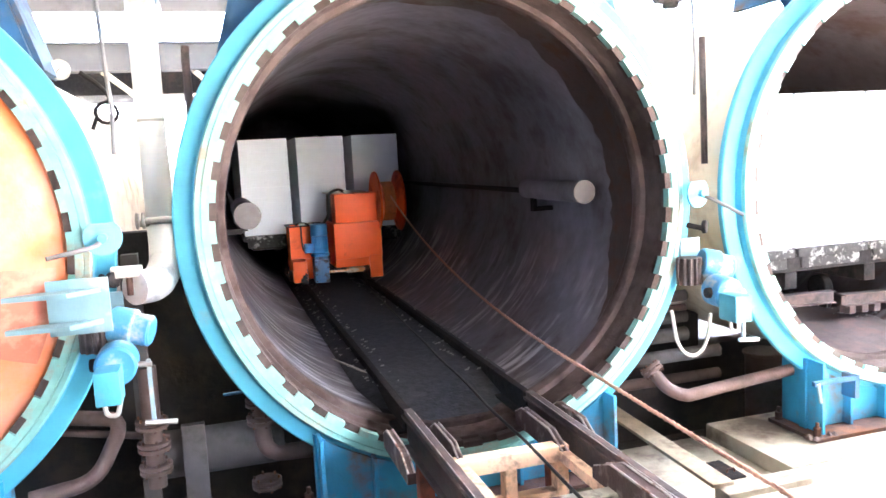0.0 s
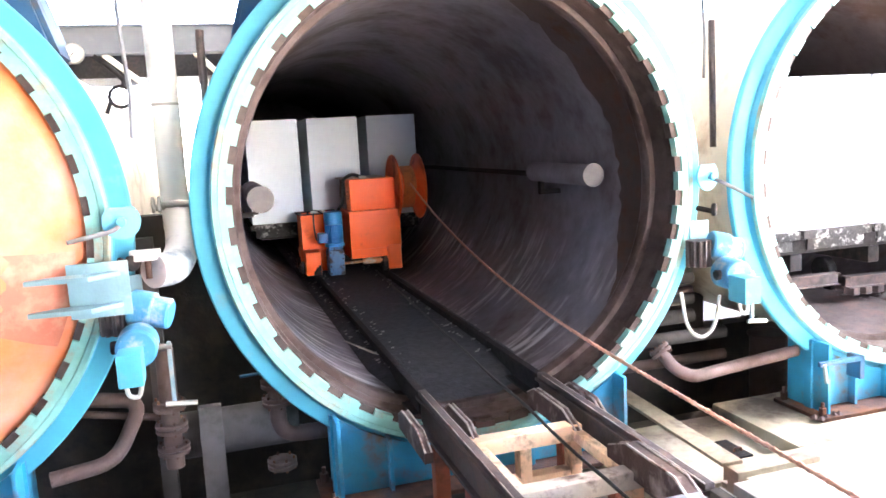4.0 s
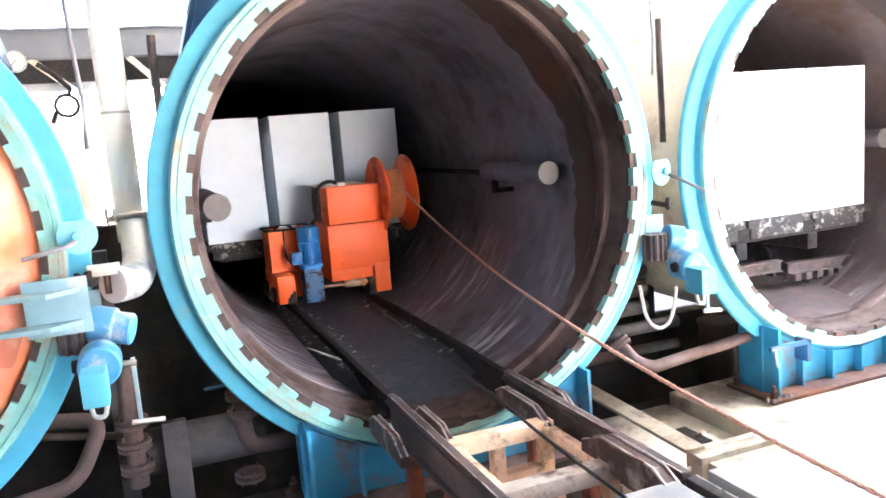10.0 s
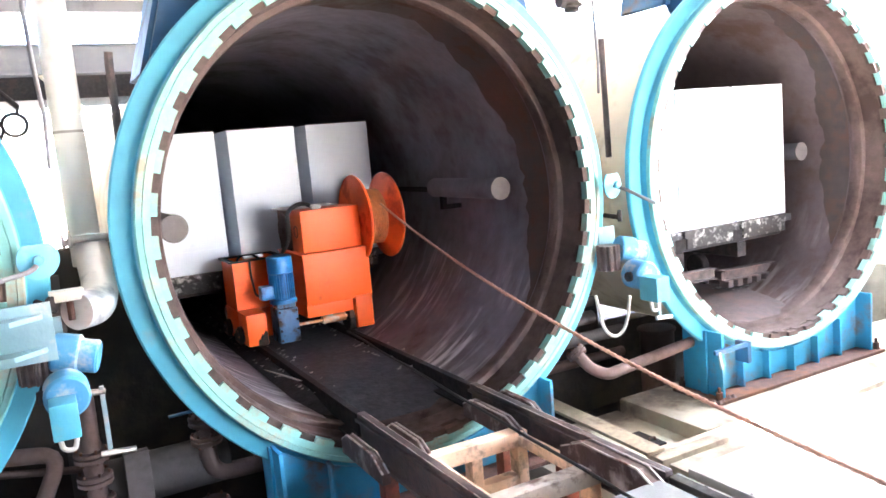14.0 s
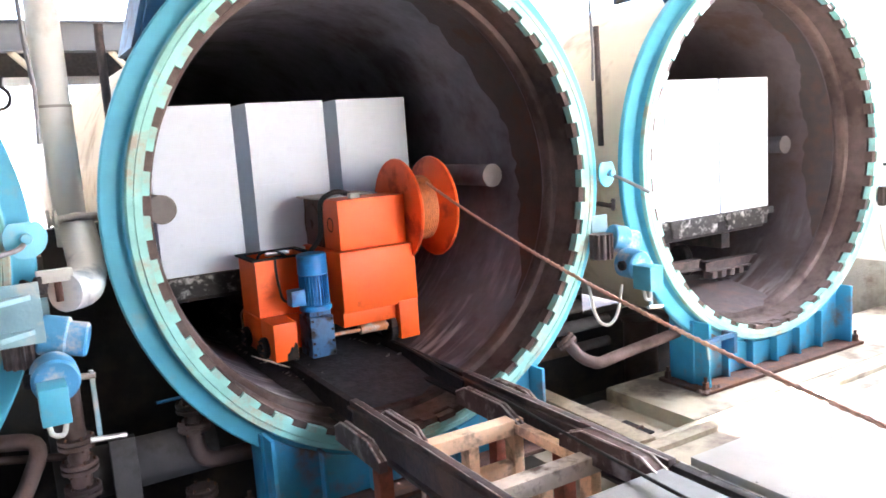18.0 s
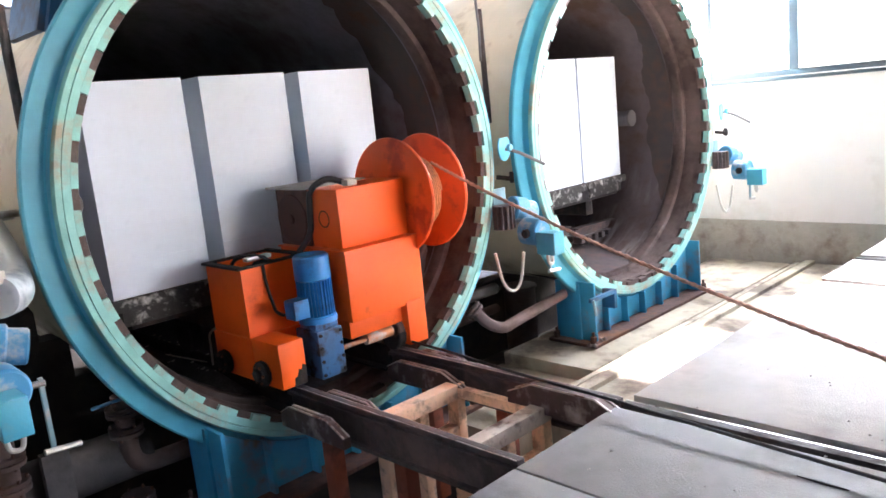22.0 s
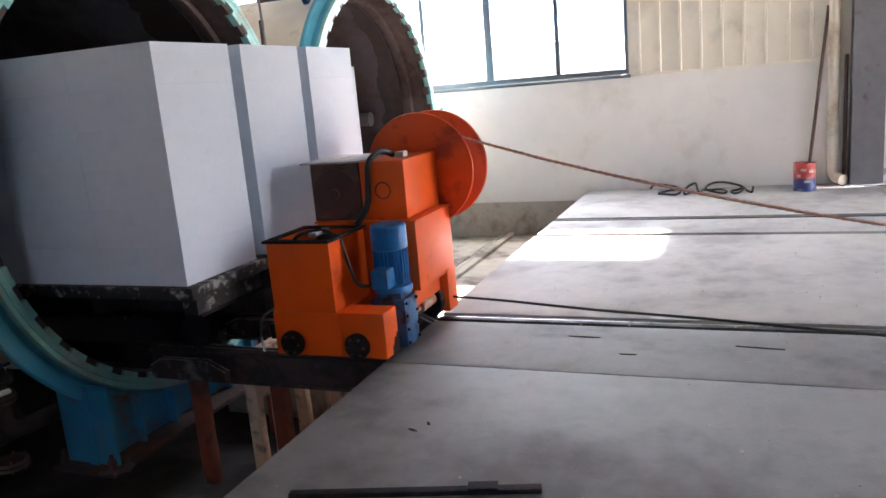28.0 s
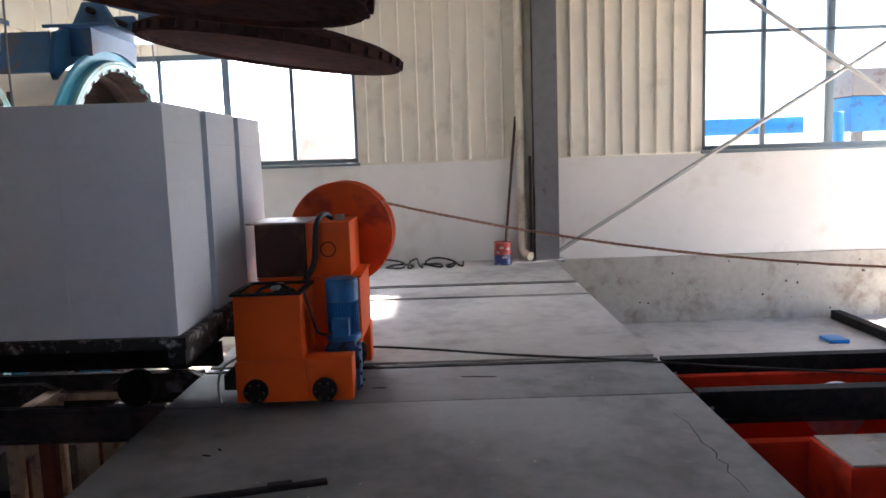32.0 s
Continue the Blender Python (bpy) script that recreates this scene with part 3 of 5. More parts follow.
    tube(bm, [(-0.55, 0.05, 2.06), (0.55, 0.05, 2.06)], 0.035, 14)
    part("hinge_pin", bm, M_BLACK, top)
    bm = B()
    box(bm, -0.68, 0.68, -0.20, 0.5, 1.865, 1.90, 0.006)
    part("hinge_shelf", bm, M_BLUE_SHADED, top)
    return top


def drive(parent, loop=True, side=1):
    """Ring drive on the right of the ring: indicator disc with lever, gearbox, motor case and crank."""
    shift = pose(0.05, 0, -0.065)
    bm = B()
    prism(bm, [(0.10 * math.cos(q), 0.10 * math.sin(q)) for q in [radians(130 + 280 * i / 26) for i in range(27)]], 0.0, 0.012)
    bm.transform(pose(1.60, -0.09, 0.09, 0, 0, 14))
    d = part("indicator_disc", bm, M_BLUE, parent, "light blue round indicator disc")
    bm = B()
    tube(bm, bend([(1.60, -0.10, 0.08), (1.60 + 0.03 * side, -0.20, 0.05), (1.60 + 0.18 * side - (0.06 if side < 0 else 0.0), -0.32, -0.02 - 0.04 * side)], 0.05), 0.013, 8)
    part("lever", bm, M_STEEL_GREY, d, "bent grey lever")
    bm = B()
    disc(bm, (1.60, -0.125, 0.09), (0.1, -1, 0), 0.028, 0.03, 12, 0.004)
    part("hub", bm, M_BLUE, d)
    bm = B()
    box(bm, 1.51, 1.66, -0.012, 0.01, -0.50, -0.22, 0.004)
    part("rack_guard", bm, M_BLUE_GREY, parent, "pale guard plate")
    bm = B()
    gear = []
    for i in range(12):
        for da, r in ((-0.16, 0.066), (-0.07, 0.086), (0.07, 0.086), (0.16, 0.066)):
            a = 2 * math.pi * i / 12 + da
            gear.append((1.515 + r * math.cos(a), -0.10 + r * math.sin(a)))
    prism(bm, gear, -0.52, -0.34, "xy")
    part("pinion", bm, M_BEAM, parent, "dark greasy steel pinion")
    bm = B()
    disc(bm, (1.60, -0.10, -0.38), (1, -0.25, -0.25), 0.10, 0.13, 24, 0.01)
    disc(bm, (1.71, -0.13, -0.41), (1, -0.25, -0.25), 0.085, 0.10, 24, 0.01)
    part("gearbox", bm, M_BLUE_PALE, parent, "worn pale blue gearbox")
    bm = B()
    disc(bm, (1.63, -0.20, -0.55), (0, -1, -0.05), 0.105, 0.17, 28, 0.012)
    g = part("worm_case", bm, M_BLUE_PALE, parent, "round blue worm gear case")
    bm = B()
    disc(bm, (1.55, -0.30, -0.55), (-1, 0, 0), 0.035, 0.05, 16, 0.006)
    part("shaft_cap", bm, M_BLACK, g)
    bm = B()
    tube(bm, [(1.70, -0.30, -0.57), (1.80, -0.30, -0.58)], 0.016, 10)
    part("crank_shaft", bm, M_SILVER, g)
    bm = B()
    box(bm, 1.545, 1.665, -0.54, -0.37, -0.71, -0.54, 0.008)
    part("motor_case", bm, M_BLUE, parent, "blue terminal box")
    bm = B()
    box(bm, 1.773, 1.795, -0.311, -0.289, -0.90, -0.55, 0.005)
    c = part("crank", bm, M_CRANK, parent, "pale blue crank arm")
    bm = B()
    tube(bm, [(1.74, -0.32, -0.885), (1.90, -0.30, -0.905)], 0.014, 10)
    part("crank_handle", bm, M_SILVER, c, "bare steel handle")
    bm = B()
    tube(bm, bend([(1.57, -0.45, -0.71), (1.58, -0.45, -0.78), (1.63, -0.45, -0.79), (1.65, -0.43, -0.71)], 0.03), 0.012, 8)
    part("cable_loop", bm, M_WHITE_METAL, parent)
    if loop:
        bm = B()
        tube(bm, bend([(1.36, -0.12, -0.68), (1.375, -0.15, -0.88), (1.42, -0.16, -0.97), (1.50, -0.16, -1.005), (1.57, -0.16, -0.97), (1.61, -0.16, -0.88), (1.62, -0.18, -0.72)], 0.04), 0.012, 8)
        part("conduit", bm, M_WHITE_METAL, parent, "pale flexible conduit")
    bm = B()
    tube(bm, [(1.56, -0.02, -0.13), (1.62, -0.12, -0.15)], 0.018, 10)
    disc(bm, (1.62, -0.10, -0.14), (0.7, -0.7, 0), 0.045, 0.03, 20, 0.005)
    part("limit_roller", bm, M_BLACK, parent, "black roller on a bracket")
    for ob in parent.children:
        if ob.name.split('.')[0] in DRIVE:
            ob.matrix_local = shift
    return d


DRIVE = ("indicator_disc", "rack_guard", "pinion", "gearbox", "worm_case", "motor_case", "crank", "cable_loop", "conduit", "limit_roller")
# the ring's blue again, with the hood's shade put into the colour
M_BLUE_SHADED = material("blue paint darkened for shade", (0.014, 0.085, 0.20), 0.45, 0, 0.14, 8, (0.10, 0.10, 0.11), 0.25, 2.5)
M_BLUE_GREY = material("chalky blue-grey paint", (0.17, 0.30, 0.35), 0.55, 0, 0.12, 8, (0.40, 0.36, 0.30), 0.25, 3.0)
M_CRANK = material("weathered blue-grey paint", (0.20, 0.30, 0.34), 0.5, 0, 0.15, 10, (0.35, 0.32, 0.28), 0.3, 6)
M_TAR = material("tar-brown stain", (0.035, 0.020, 0.016), 0.5, 0.0, 0.35, 9, (0.075, 0.035, 0.022), 0.4, 2.2, 0.2)
M_CRUMB = material("grey slag", (0.33, 0.32, 0.31), 0.9, 0, 0.4, 30)
M_STUB = material("grey plate", (0.11, 0.098, 0.098), 0.6, 0.1, 0.2, 15)
M_BLUE_SADDLE = material("bright blue paint", (0.03, 0.28, 0.48), 0.45, 0, 0.15, 6, (0.18, 0.13, 0.10), 0.28, 2.2)
M_BLUE_PALE = material("chipped pale blue paint", (0.055, 0.25, 0.45), 0.42, 0, 0.15, 10, (0.40, 0.40, 0.40), 0.34, 5.0)
M_WHITE_METAL = material("pale weathered steel", (0.44, 0.42, 0.38), 0.55, 0, 0.12, 10, (0.30, 0.22, 0.15), 0.25, 3.0)

slab()
pits()
plinths()
vessels = [autoclave(x) for x in (-3.69, 0.0, PITCH)]
for v in vessels:
    drive(v, v != vessels[0], -1 if v == vessels[0] else 1)


def lifted_door(cx):
    """Dished steel door swung up flat over the opening."""
    top = thing("autoclave_door", "dark rusty dished steel door swung up overhead", "door", pose(cx, -1.78, 2.66, 8.5, 0, 0), "autoclave doors")
    bm = B()
    lathe(bm, [(0.0, 0.26), (0.5, 0.25), (0.95, 0.20), (1.3, 0.12), (1.42, 0.07), (1.46, 0.05), (1.46, -0.07), (1.40, -0.07), (1.36, -0.03), (0.0, -0.02)], 96, "z")
    part("dish", bm, M_DOOR, top, "rust-brown dished plate")
    bm = B()
    box(bm, 1.44, 1.50, -0.04, 0.04, -0.05, 0.03)
    me = finish(bm, "door_tooth", M_DOOR, False)
    for i in range(TEETH):
        t = new("door_tooth", me)
        t.parent = top
        t.matrix_local = pose(0, 0, 0, 0, 0, 360 * i / TEETH)
    for s in (-1, 1):
        bm = B()
        prism(bm, [(-0.6, 0.26), (0.9, 0.22), (1.72, 0.36), (1.72, 0.20), (0.9, 0.10), (-0.6, 0.20)], s * 0.42 - 0.03, s * 0.42 + 0.03, "yz")
        part("hinge_arm", bm, M_BLUE_DARK, top, "blue hinge arm")
    return top


doors = [lifted_door(PITCH * k) for k in (0, 1)]


def closed_door(cx):
    top = thing("autoclave_door", "closed orange dished steel door with a rusty band", "door", pose(cx, 0.0, CZ), "autoclave doors")
    bm = B()
    prof = [(0.0, -0.36), (0.4, -0.345), (0.8, -0.29), (1.1, -0.20), (1.3, -0.10), (1.42, 0.0), (1.47, 0.05), (1.47, 0.12)]
    lathe(bm, prof, 96)
    part("dish", bm, M_ORANGE_DOOR, top, "faded orange dished plate")
    bm = B()
    lathe(bm, [(1.47, 0.04), (1.51, 0.04), (1.51, 0.13)], 96)
    part("door_rim", bm, M_RUST, top, "rusty rim")
    # patch of red primer behind the stop plate
    def depth(r):
        for (r0, h0), (r1, h1) in zip(prof, prof[1:]):
            if r <= r1:
                return h0 + (h1 - h0) * (r - r0) / (r1 - r0)
        return prof[-1][1]
    bm = B()
    rows = []
    for i in range(13):
        q = radians(-27 + 22 * i / 12)
        edge = 0.02 * math.sin(i * 1.9)
        rows.append([bm.verts.new((r * math.cos(q), depth(r) - 0.004, r * math.sin(q))) for r in [1.10 + edge + (0.30 - edge) * j / 8 for j in range(9)]])
    for a, b in zip(rows, rows[1:]):
        for j in range(8):
            bm.faces.new((a[j], a[j + 1], b[j + 1], b[j]))
    part("primer_patch", bm, M_PATCH, top, "patch of faded red primer")
    return top


M_PATCH = material("faded red primer", (0.56, 0.17, 0.10), 0.6, 0, 0.12, 8, (0.62, 0.30, 0.20), 0.4, 4.0)
closed_door(-3.69)


# ---- blocks on their car ----
def block_stack(name, label, W=0.652, G=0.120, x0=-1.098):
    """Three rows of aerated concrete blocks on a black plate car, front face at y = 0, running back."""
    top = thing(name, label, "block stack", None, "stacks of blocks")
    xs = [x0 + i * (W + G) for i in range(3)]
    length, nz = 4.2, 6
    dz = 1.304 / nz
    bm = B()
    box(bm, 0.0, W, 0.0010, 0.5990, 0.0004, dz - 0.0002)
    me = finish(bm, "block", M_BLOCK, False)
    for i, x in enumerate(xs):
        for k in range(nz):
            for j in range(7):
                b = new("block", me)
                b.parent = top
                b.matrix_local = pose(x + random.uniform(-0.0004, 0.0004), j * 0.6, 0.418 + k * dz)
    bm = B()
    bm.free()
    for x0, x1 in ((-1.13, -0.40), (-0.365, 0.365), (0.40, 1.13)):
        bm = B()
        box(bm, x0, x1, -0.05, length + 0.03, 0.345, 0.416, 0.006)
        part("plate", bm, M_PLATE, top, "black plate speckled with white mortar")
        bm = B()
        box(bm, x0 + 0.06, x1 - 0.06, -0.02, 0.08, 0.245, 0.345, 0.005)
        part("end_channel", bm, M_PLATE, top, "black channel speckled with mortar")
    for y in (0.05, 0.75, 2.1, 3.5, 4.05):
        bm = B()
        box(bm, -1.02, 1.02, y - 0.05, y + 0.05, 0.215, 0.349, 0.005)
        part("cross_beam", bm, M_BLACK, top)
    for s in (-1, 1):
        bm = B()
        box(bm, s * 0.42 - 0.06, s * 0.42 + 0.06, -0.02, length, 0.07, 0.214, 0.006)
        part("side_beam", bm, M_BLACK, top)
        for y in (0.55, 3.6):
            bm = B()
            disc(bm, (s * GAUGE - 0.05, y, FZ + 0.135), (1, 0, 0), 0.12, 0.10, 28, 0.01)
            part("wheel", bm, M_BLACK, top)
    return top


M_PLATE = material("black plate with mortar", (0.03, 0.028, 0.028), 0.75, 0.1, 0.3, 30, (0.45, 0.44, 0.43), 0.24, 9.0, 0.5)
stack = block_stack("block_stack", "white aerated concrete blocks in three rows on a black car")
still = block_stack("block_stack", "white aerated concrete blocks waiting in the open autoclave", 0.712, 0.034, -1.102)
still.matrix_world = pose(PITCH - 0.01, 0.86, 0)


# ---- winch car ----
def winch_car():
    top = thing("winch_car", "orange rail winch car with a rope drum and blue motor", "winch car")
    # left box, open on top
    bm = B()
    t = 0.012
    loops = []
    for k, z in ((0.0, 0.115), (0.0, 0.545), (t, 0.545), (t, 0.14)):
        loops.append([bm.verts.new((x, y, z)) for x, y in ((-0.557 + k, -0.585 + k), (-0.10 - k, -0.585 + k), (-0.10 - k, -0.16 - k), (-0.557 + k, -0.16 - k))])
    for a, b in zip(loops, loops[1:]):
        for i in range(4):
            bm.faces.new((a[i], a[(i + 1) % 4], b[(i + 1) % 4], b[i]))
    bm.faces.new(loops[0]), bm.faces.new(loops[-1])
    lb = part("left_box", bm, M_ORANGE, top, "orange sheet-steel box, open on top")
    bm = B()
    for x0, x1, y0, y1 in ((-0.58, -0.53, -0.60, -0.145), (-0.125, -0.085, -0.60, -0.145), (-0.53, -0.125, -0.60, -0.565), (-0.53, -0.125, -0.18, -0.145)):
        box(bm, x0, x1, y0, y1, 0.54, 0.557, 0.003)
    part("rim", bm, M_BLACK, lb, "grimy black rim")
    bm = B()
    box(bm, -0.52, -0.13, -0.55, -0.19, 0.36, 0.475, 0.01)
    disc(bm, (-0.31, -0.44, 0.475), (0, 0, 1), 0.07, 0.06, 20, 0.008)
    tube(bm, bend([(-0.45, -0.25, 0.475), (-0.43, -0.30, 0.565), (-0.31, -0.42, 0.575), (-0.25, -0.5, 0.495)], 0.06), 0.012, 8)
    part("hydraulic_unit", bm, M_BLACK, lb, "oily black unit inside the box")
    bm = B()
    box(bm, -0.41, -0.23, -0.42, -0.37, 0.545, 0.57, 0.004)
    part("bar", bm, M_SILVER, lb, "bare steel bar across the rim")
    # left axle box with bearings
    bm = B()
    box(bm, -0.567, -0.39, -0.90, -0.605, -0.155, 0.123, 0.010)
    box(bm, -0.567, -0.13, -0.605, -0.15, -0.155, 0.113, 0.008)
    la = part("left_axle_box", bm, M_ORANGE, top, "orange axle box with a sooty corner")
    bm = B()
    prism(bm, [(-0.485, -0.153), (-0.395, -0.153), (-0.395, -0.045), (-0.415, -0.03), (-0.43, -0.065), (-0.445, -0.055), (-0.46, -0.095), (-0.48, -0.105)], -0.903, -0.899)
    part("soot_patch", bm, M_BLACK, la, "sooty scorched corner")
    for y in (-0.28, -0.72):
        bm = B()
        disc(bm, (-0.562, y, -0.075), (-1, 0, 0), 0.078, 0.05, 24, 0.012)
        disc(bm, (-0.607, y, -0.075), (-1, 0, 0), 0.035, 0.03, 16, 0.006)
        be = part("bearing", bm, M_BLACK, la, "greasy black wheel bearing")
        for k in range(6):
            a = math.pi * k / 3
            bm = B()
            disc(bm, (-0.611, y + 0.055 * math.cos(a), -0.075 + 0.055 * math.sin(a)), (-1, 0, 0), 0.009, 0.012, 6)
            part("bolt", bm, M_RUST, be)
    for s, y in ((-1, -0.28), (-1, -0.72), (1, -0.30), (1, -0.78)):
        bm = B()
        disc(bm, (s * GAUGE - 0.04, y, FZ + 0.11), (1, 0, 0), 0.105, 0.08, 24, 0.008)
        part("wheel", bm, M_BLACK, top)
    # lower tower and leg
    bm = B()
    box(bm, -0.02, 0.607, -0.91, -0.20, 0.105, 0.56, 0.012)
    lt = part("gear_housing", bm, M_ORANGE, top, "orange gear housing")
    bm = B()
    box(bm, -0.03, 0.613, -0.92, -0.19, 0.556, 0.567, 0.003)
    part("seam", bm, M_ORANGE, lt)
    bm = B()
    box(bm, 0.43, 0.595, -0.92, -0.18, -0.168, 0.13, 0.008)
    ra = part("right_axle_box", bm, M_ORANGE, top, "orange axle box with rust spots")
    bm = B()
    box(bm, -0.01, 0.43, -0.86, -0.3, -0.01, 0.105, 0.006)
    part("under_frame", bm, M_ORANGE, top, "orange underframe")
    bm = B()
    tube(bm, [(-0.12, -0.82, -0.055), (0.44, -0.82, -0.055)], 0.016, 12)
    tube(bm, [(0.13, -0.82, -0.055), (0.35, -0.82, -0.055)], 0.038, 14)
    part("drive_shaft", bm, M_SHAFT, top, "scuffed orange and steel drive shaft")
    bm = B()
    disc(bm, (0.37, -0.82, -0.055), (1, 0, 0), 0.065, 0.055, 20, 0.008)
    part("coupling", bm, M_RUST, top)
    # upper tower
    bm = B()
    box(bm, 0.02, 0.578, -0.848, -0.535, 0.568, 0.945, 0.012)
    ut = part("drum_drive_housing", bm, M_ORANGE, top, "orange drum drive housing")
    bm = B()
    lathe(bm, [(0.048, 0), (0.052, -0.003), (0.056, 0)], 24, "x")
    part("port", bm, M_BLACK, ut, "", pose(0.0185, -0.69, 0.755))
    bm = B()
    box(bm, 0.012, 0.50, -0.53, -0.18, 0.568, 0.94, 0.006)
    mc = part("motor_housing", bm, M_RUST, top, "rust-brown motor housing")
    bm = B()
    disc(bm, (0.012, -0.354, 0.745), (-1, 0, 0), 0.165, 0.012, 40, 0.004)
    disc(bm, (0.002, -0.354, 0.745), (-1, 0, 0), 0.035, 0.02, 16, 0.004)
    part("end_cover", bm, M_COVER, mc, "round dark brown end cover")
    bm = B()
    box(bm, -0.03, 0.50, -0.55, -0.13, 0.944, 0.956, 0.003)
    part("top_sheet", bm, M_SHEET, mc, "loose grey steel sheet on top")
    bm = B()
    box(bm, 0.16, 0.24, -0.79, -0.73, 0.946, 0.985, 0.006)
    part("breather", bm, M_WHITE_METAL, ut, "small white breather cap")
    bm = B()
    tube(bm, bend([(0.20, -0.70, 0.965), (0.10, -0.66, 1.01), (-0.02, -0.62, 0.95), (-0.03, -0.60, 0.66), (-0.10, -0.54, 0.555)], 0.12), 0.02, 10)
    part("hose", bm, M_RUBBER, top, "black rubber hose")
    # vertical motor and gearbox
    bm = B()
    c = (-0.199, -0.805)
    lathe(bm, [(0.0, 0.583), (0.098, 0.583), (0.110, 0.572), (0.112, 0.435), (0.104, 0.43), (0.094, 0.425), (0.094, 0.205), (0.114, 0.20), (0.120, 0.185), (0.120, 0.165), (0.0, 0.165)], 32, "z")
    mo = part("motor", bm, M_MOTOR, top, "blue finned electric motor", pose(c[0], c[1], 0))
    bm = B()
    box(bm, 0.092, 0.109, -0.0027, 0.0027, 0.21, 0.425)
    fin = finish(bm, "cooling_fin", M_MOTOR, False)
    for k in range(28):
        f = new("cooling_fin", fin)
        f.parent = mo
        f.matrix_local = pose(0, 0, 0, 0, 0, 360 * k / 28)
    bm = B()
    box(bm, -0.20, -0.09, -0.06, 0.05, 0.215, 0.335, 0.012)
    part("terminal_box", bm, M_MOTOR, mo, "blue terminal box")
    bm = B()
    box(bm, -0.295, -0.108, -0.915, -0.68, -0.178, 0.125, 0.014)
    box(bm, -0.285, -0.115, -0.89, -0.72, 0.125, 0.165, 0.01)
    gb = part("gearbox", bm, M_GEARBOX, top, "chipped blue gearbox")
    for x in (-0.277, -0.126):
        for z in (-0.15, -0.065, 0.02, 0.10):
            bm = B()
            disc(bm, (x, -0.915, z), (0, -1, 0), 0.011, 0.01, 6)
            part("bolt", bm, M_BLACK, gb)
    bm = B()
    tube(bm, bend([(-0.40, -0.58, 0.56), (-0.41, -0.61, 0.42), (-0.40, -0.66, 0.25), (-0.38, -0.72, 0.23), (-0.39, -0.80, 0.27)], 0.07), 0.010, 8)
    part("cable", bm, M_RUBBER, top, "thin black cable")
    bm = B()
    tube(bm, bend([(-0.50, -0.15, 0.13), (-0.56, -0.06, 0.08), (-0.54, -0.02, -0.05), (-0.56, -0.05, -0.15)], 0.05), 0.008, 6)
    part("chain", bm, M_SILVER, top, "loose pale chain at the back")
    bm = B()
    box(bm, -0.46, 0.50, -0.17, -0.04, -0.10, 0.0, 0.006)
    part("push_beam", bm, M_BLACK, top, "black push beam behind")
    return top


M_SHAFT = material("scuffed shaft", (0.55, 0.22, 0.10), 0.45, 0.4, 0.2, 12, (0.5, 0.48, 0.45), 0.4, 6.0)
M_COVER = material("dark brown cover", (0.07, 0.025, 0.018), 0.7, 0.1, 0.2, 12)
M_SHEET = material("dull steel sheet", (0.38, 0.36, 0.34), 0.55, 0.5, 0.15, 8, (0.15, 0.10, 0.07), 0.3, 4)
M_GEARBOX = material("chipped blue gearbox paint", (0.02, 0.10, 0.24), 0.45, 0, 0.2, 14, (0.02, 0.02, 0.025), 0.35, 7.0)
M_DRUM = material("drum orange paint", (0.80, 0.105, 0.010), 0.45, 0, 0.1, 6, (0.45, 0.06, 0.02), 0.35, 3.0, 0.06)
M_COIL = material("wound wire rope", (0.50, 0.17, 0.06), 0.6, 0.15, 0.2, 40, (0.25, 0.11, 0.06), 0.3, 9.0, 0.3)
winch = winch_car()


def drum():
    bm = B()
    lathe(bm, [(0.0, 0.006), (0.255, 0.006), (0.27, 0.0), (0.365, 0.0), (0.397, -0.004), (0.403, 0.008), (0.397, 0.02), (0.365, 0.03), (0.29, 0.05), (0.23, 0.08), (0.23, 0.24), (0.29, 0.27), (0.365, 0.295), (0.397, 0.305), (0.403, 0.317), (0.397, 0.33), (0.365, 0.325), (0.0, 0.325)], 72, "x")
    ob = part("drum", bm, M_DRUM, winch, "orange flanged rope drum", pose(0.585, -0.71, 0.81))
    # wound turns of rope
    bm = B()
    pts = []
    for i in range(9 * 28 + 1):
        a = 2 * math.pi * i / 28
        pts.append((0.085 + 0.145 * i / (9 * 28), 0.248 * math.cos(a), 0.248 * math.sin(a)))
    tube(bm, pts, 0.0115, 6)
    part("wound_rope", bm, M_COIL, ob, "turns of rusty wire rope")
    bm = B()
    disc(bm, (-0.03, 0, 0), (1, 0, 0), 0.07, 0.03, 20, 0.005)
    part("hub", bm, M_RUST, ob)
    return ob


drum_part = drum()


def wire_rope():
    # strands laid round a straight line along -y
    bm = B()
    n = 220
    length = 11.0
    for s in range(3):
        pts = []
        for i in range(n + 1):
            u, w = length * i / n, 2 * math.pi * (i / 2.2 + s / 3)
            hang = 0.025 * min(u, 5.5) ** 2 + 0.275 * max(0.0, u - 5.5)
            pts.append((0.006 * math.cos(w), -u, 0.006 * math.sin(w) + hang))
        tube(bm, pts, 0.008, 6)
    return solid("wire_rope", bm, M_ROPE, "taut rusty wire rope running from the winch drum", "rope")


rope = wire_rope()


def control_cable():
    bm = B()
    tube(bm, [(0.004 * math.sin(i * 0.9), -10.0 * i / 60, 0.003 * math.sin(i * 0.7)) for i in range(61)], 0.009, 8)
    return solid("control_cable", bm, M_RUBBER, "black control cable drawn tight from the winch car", "cable")


cable = control_cable()


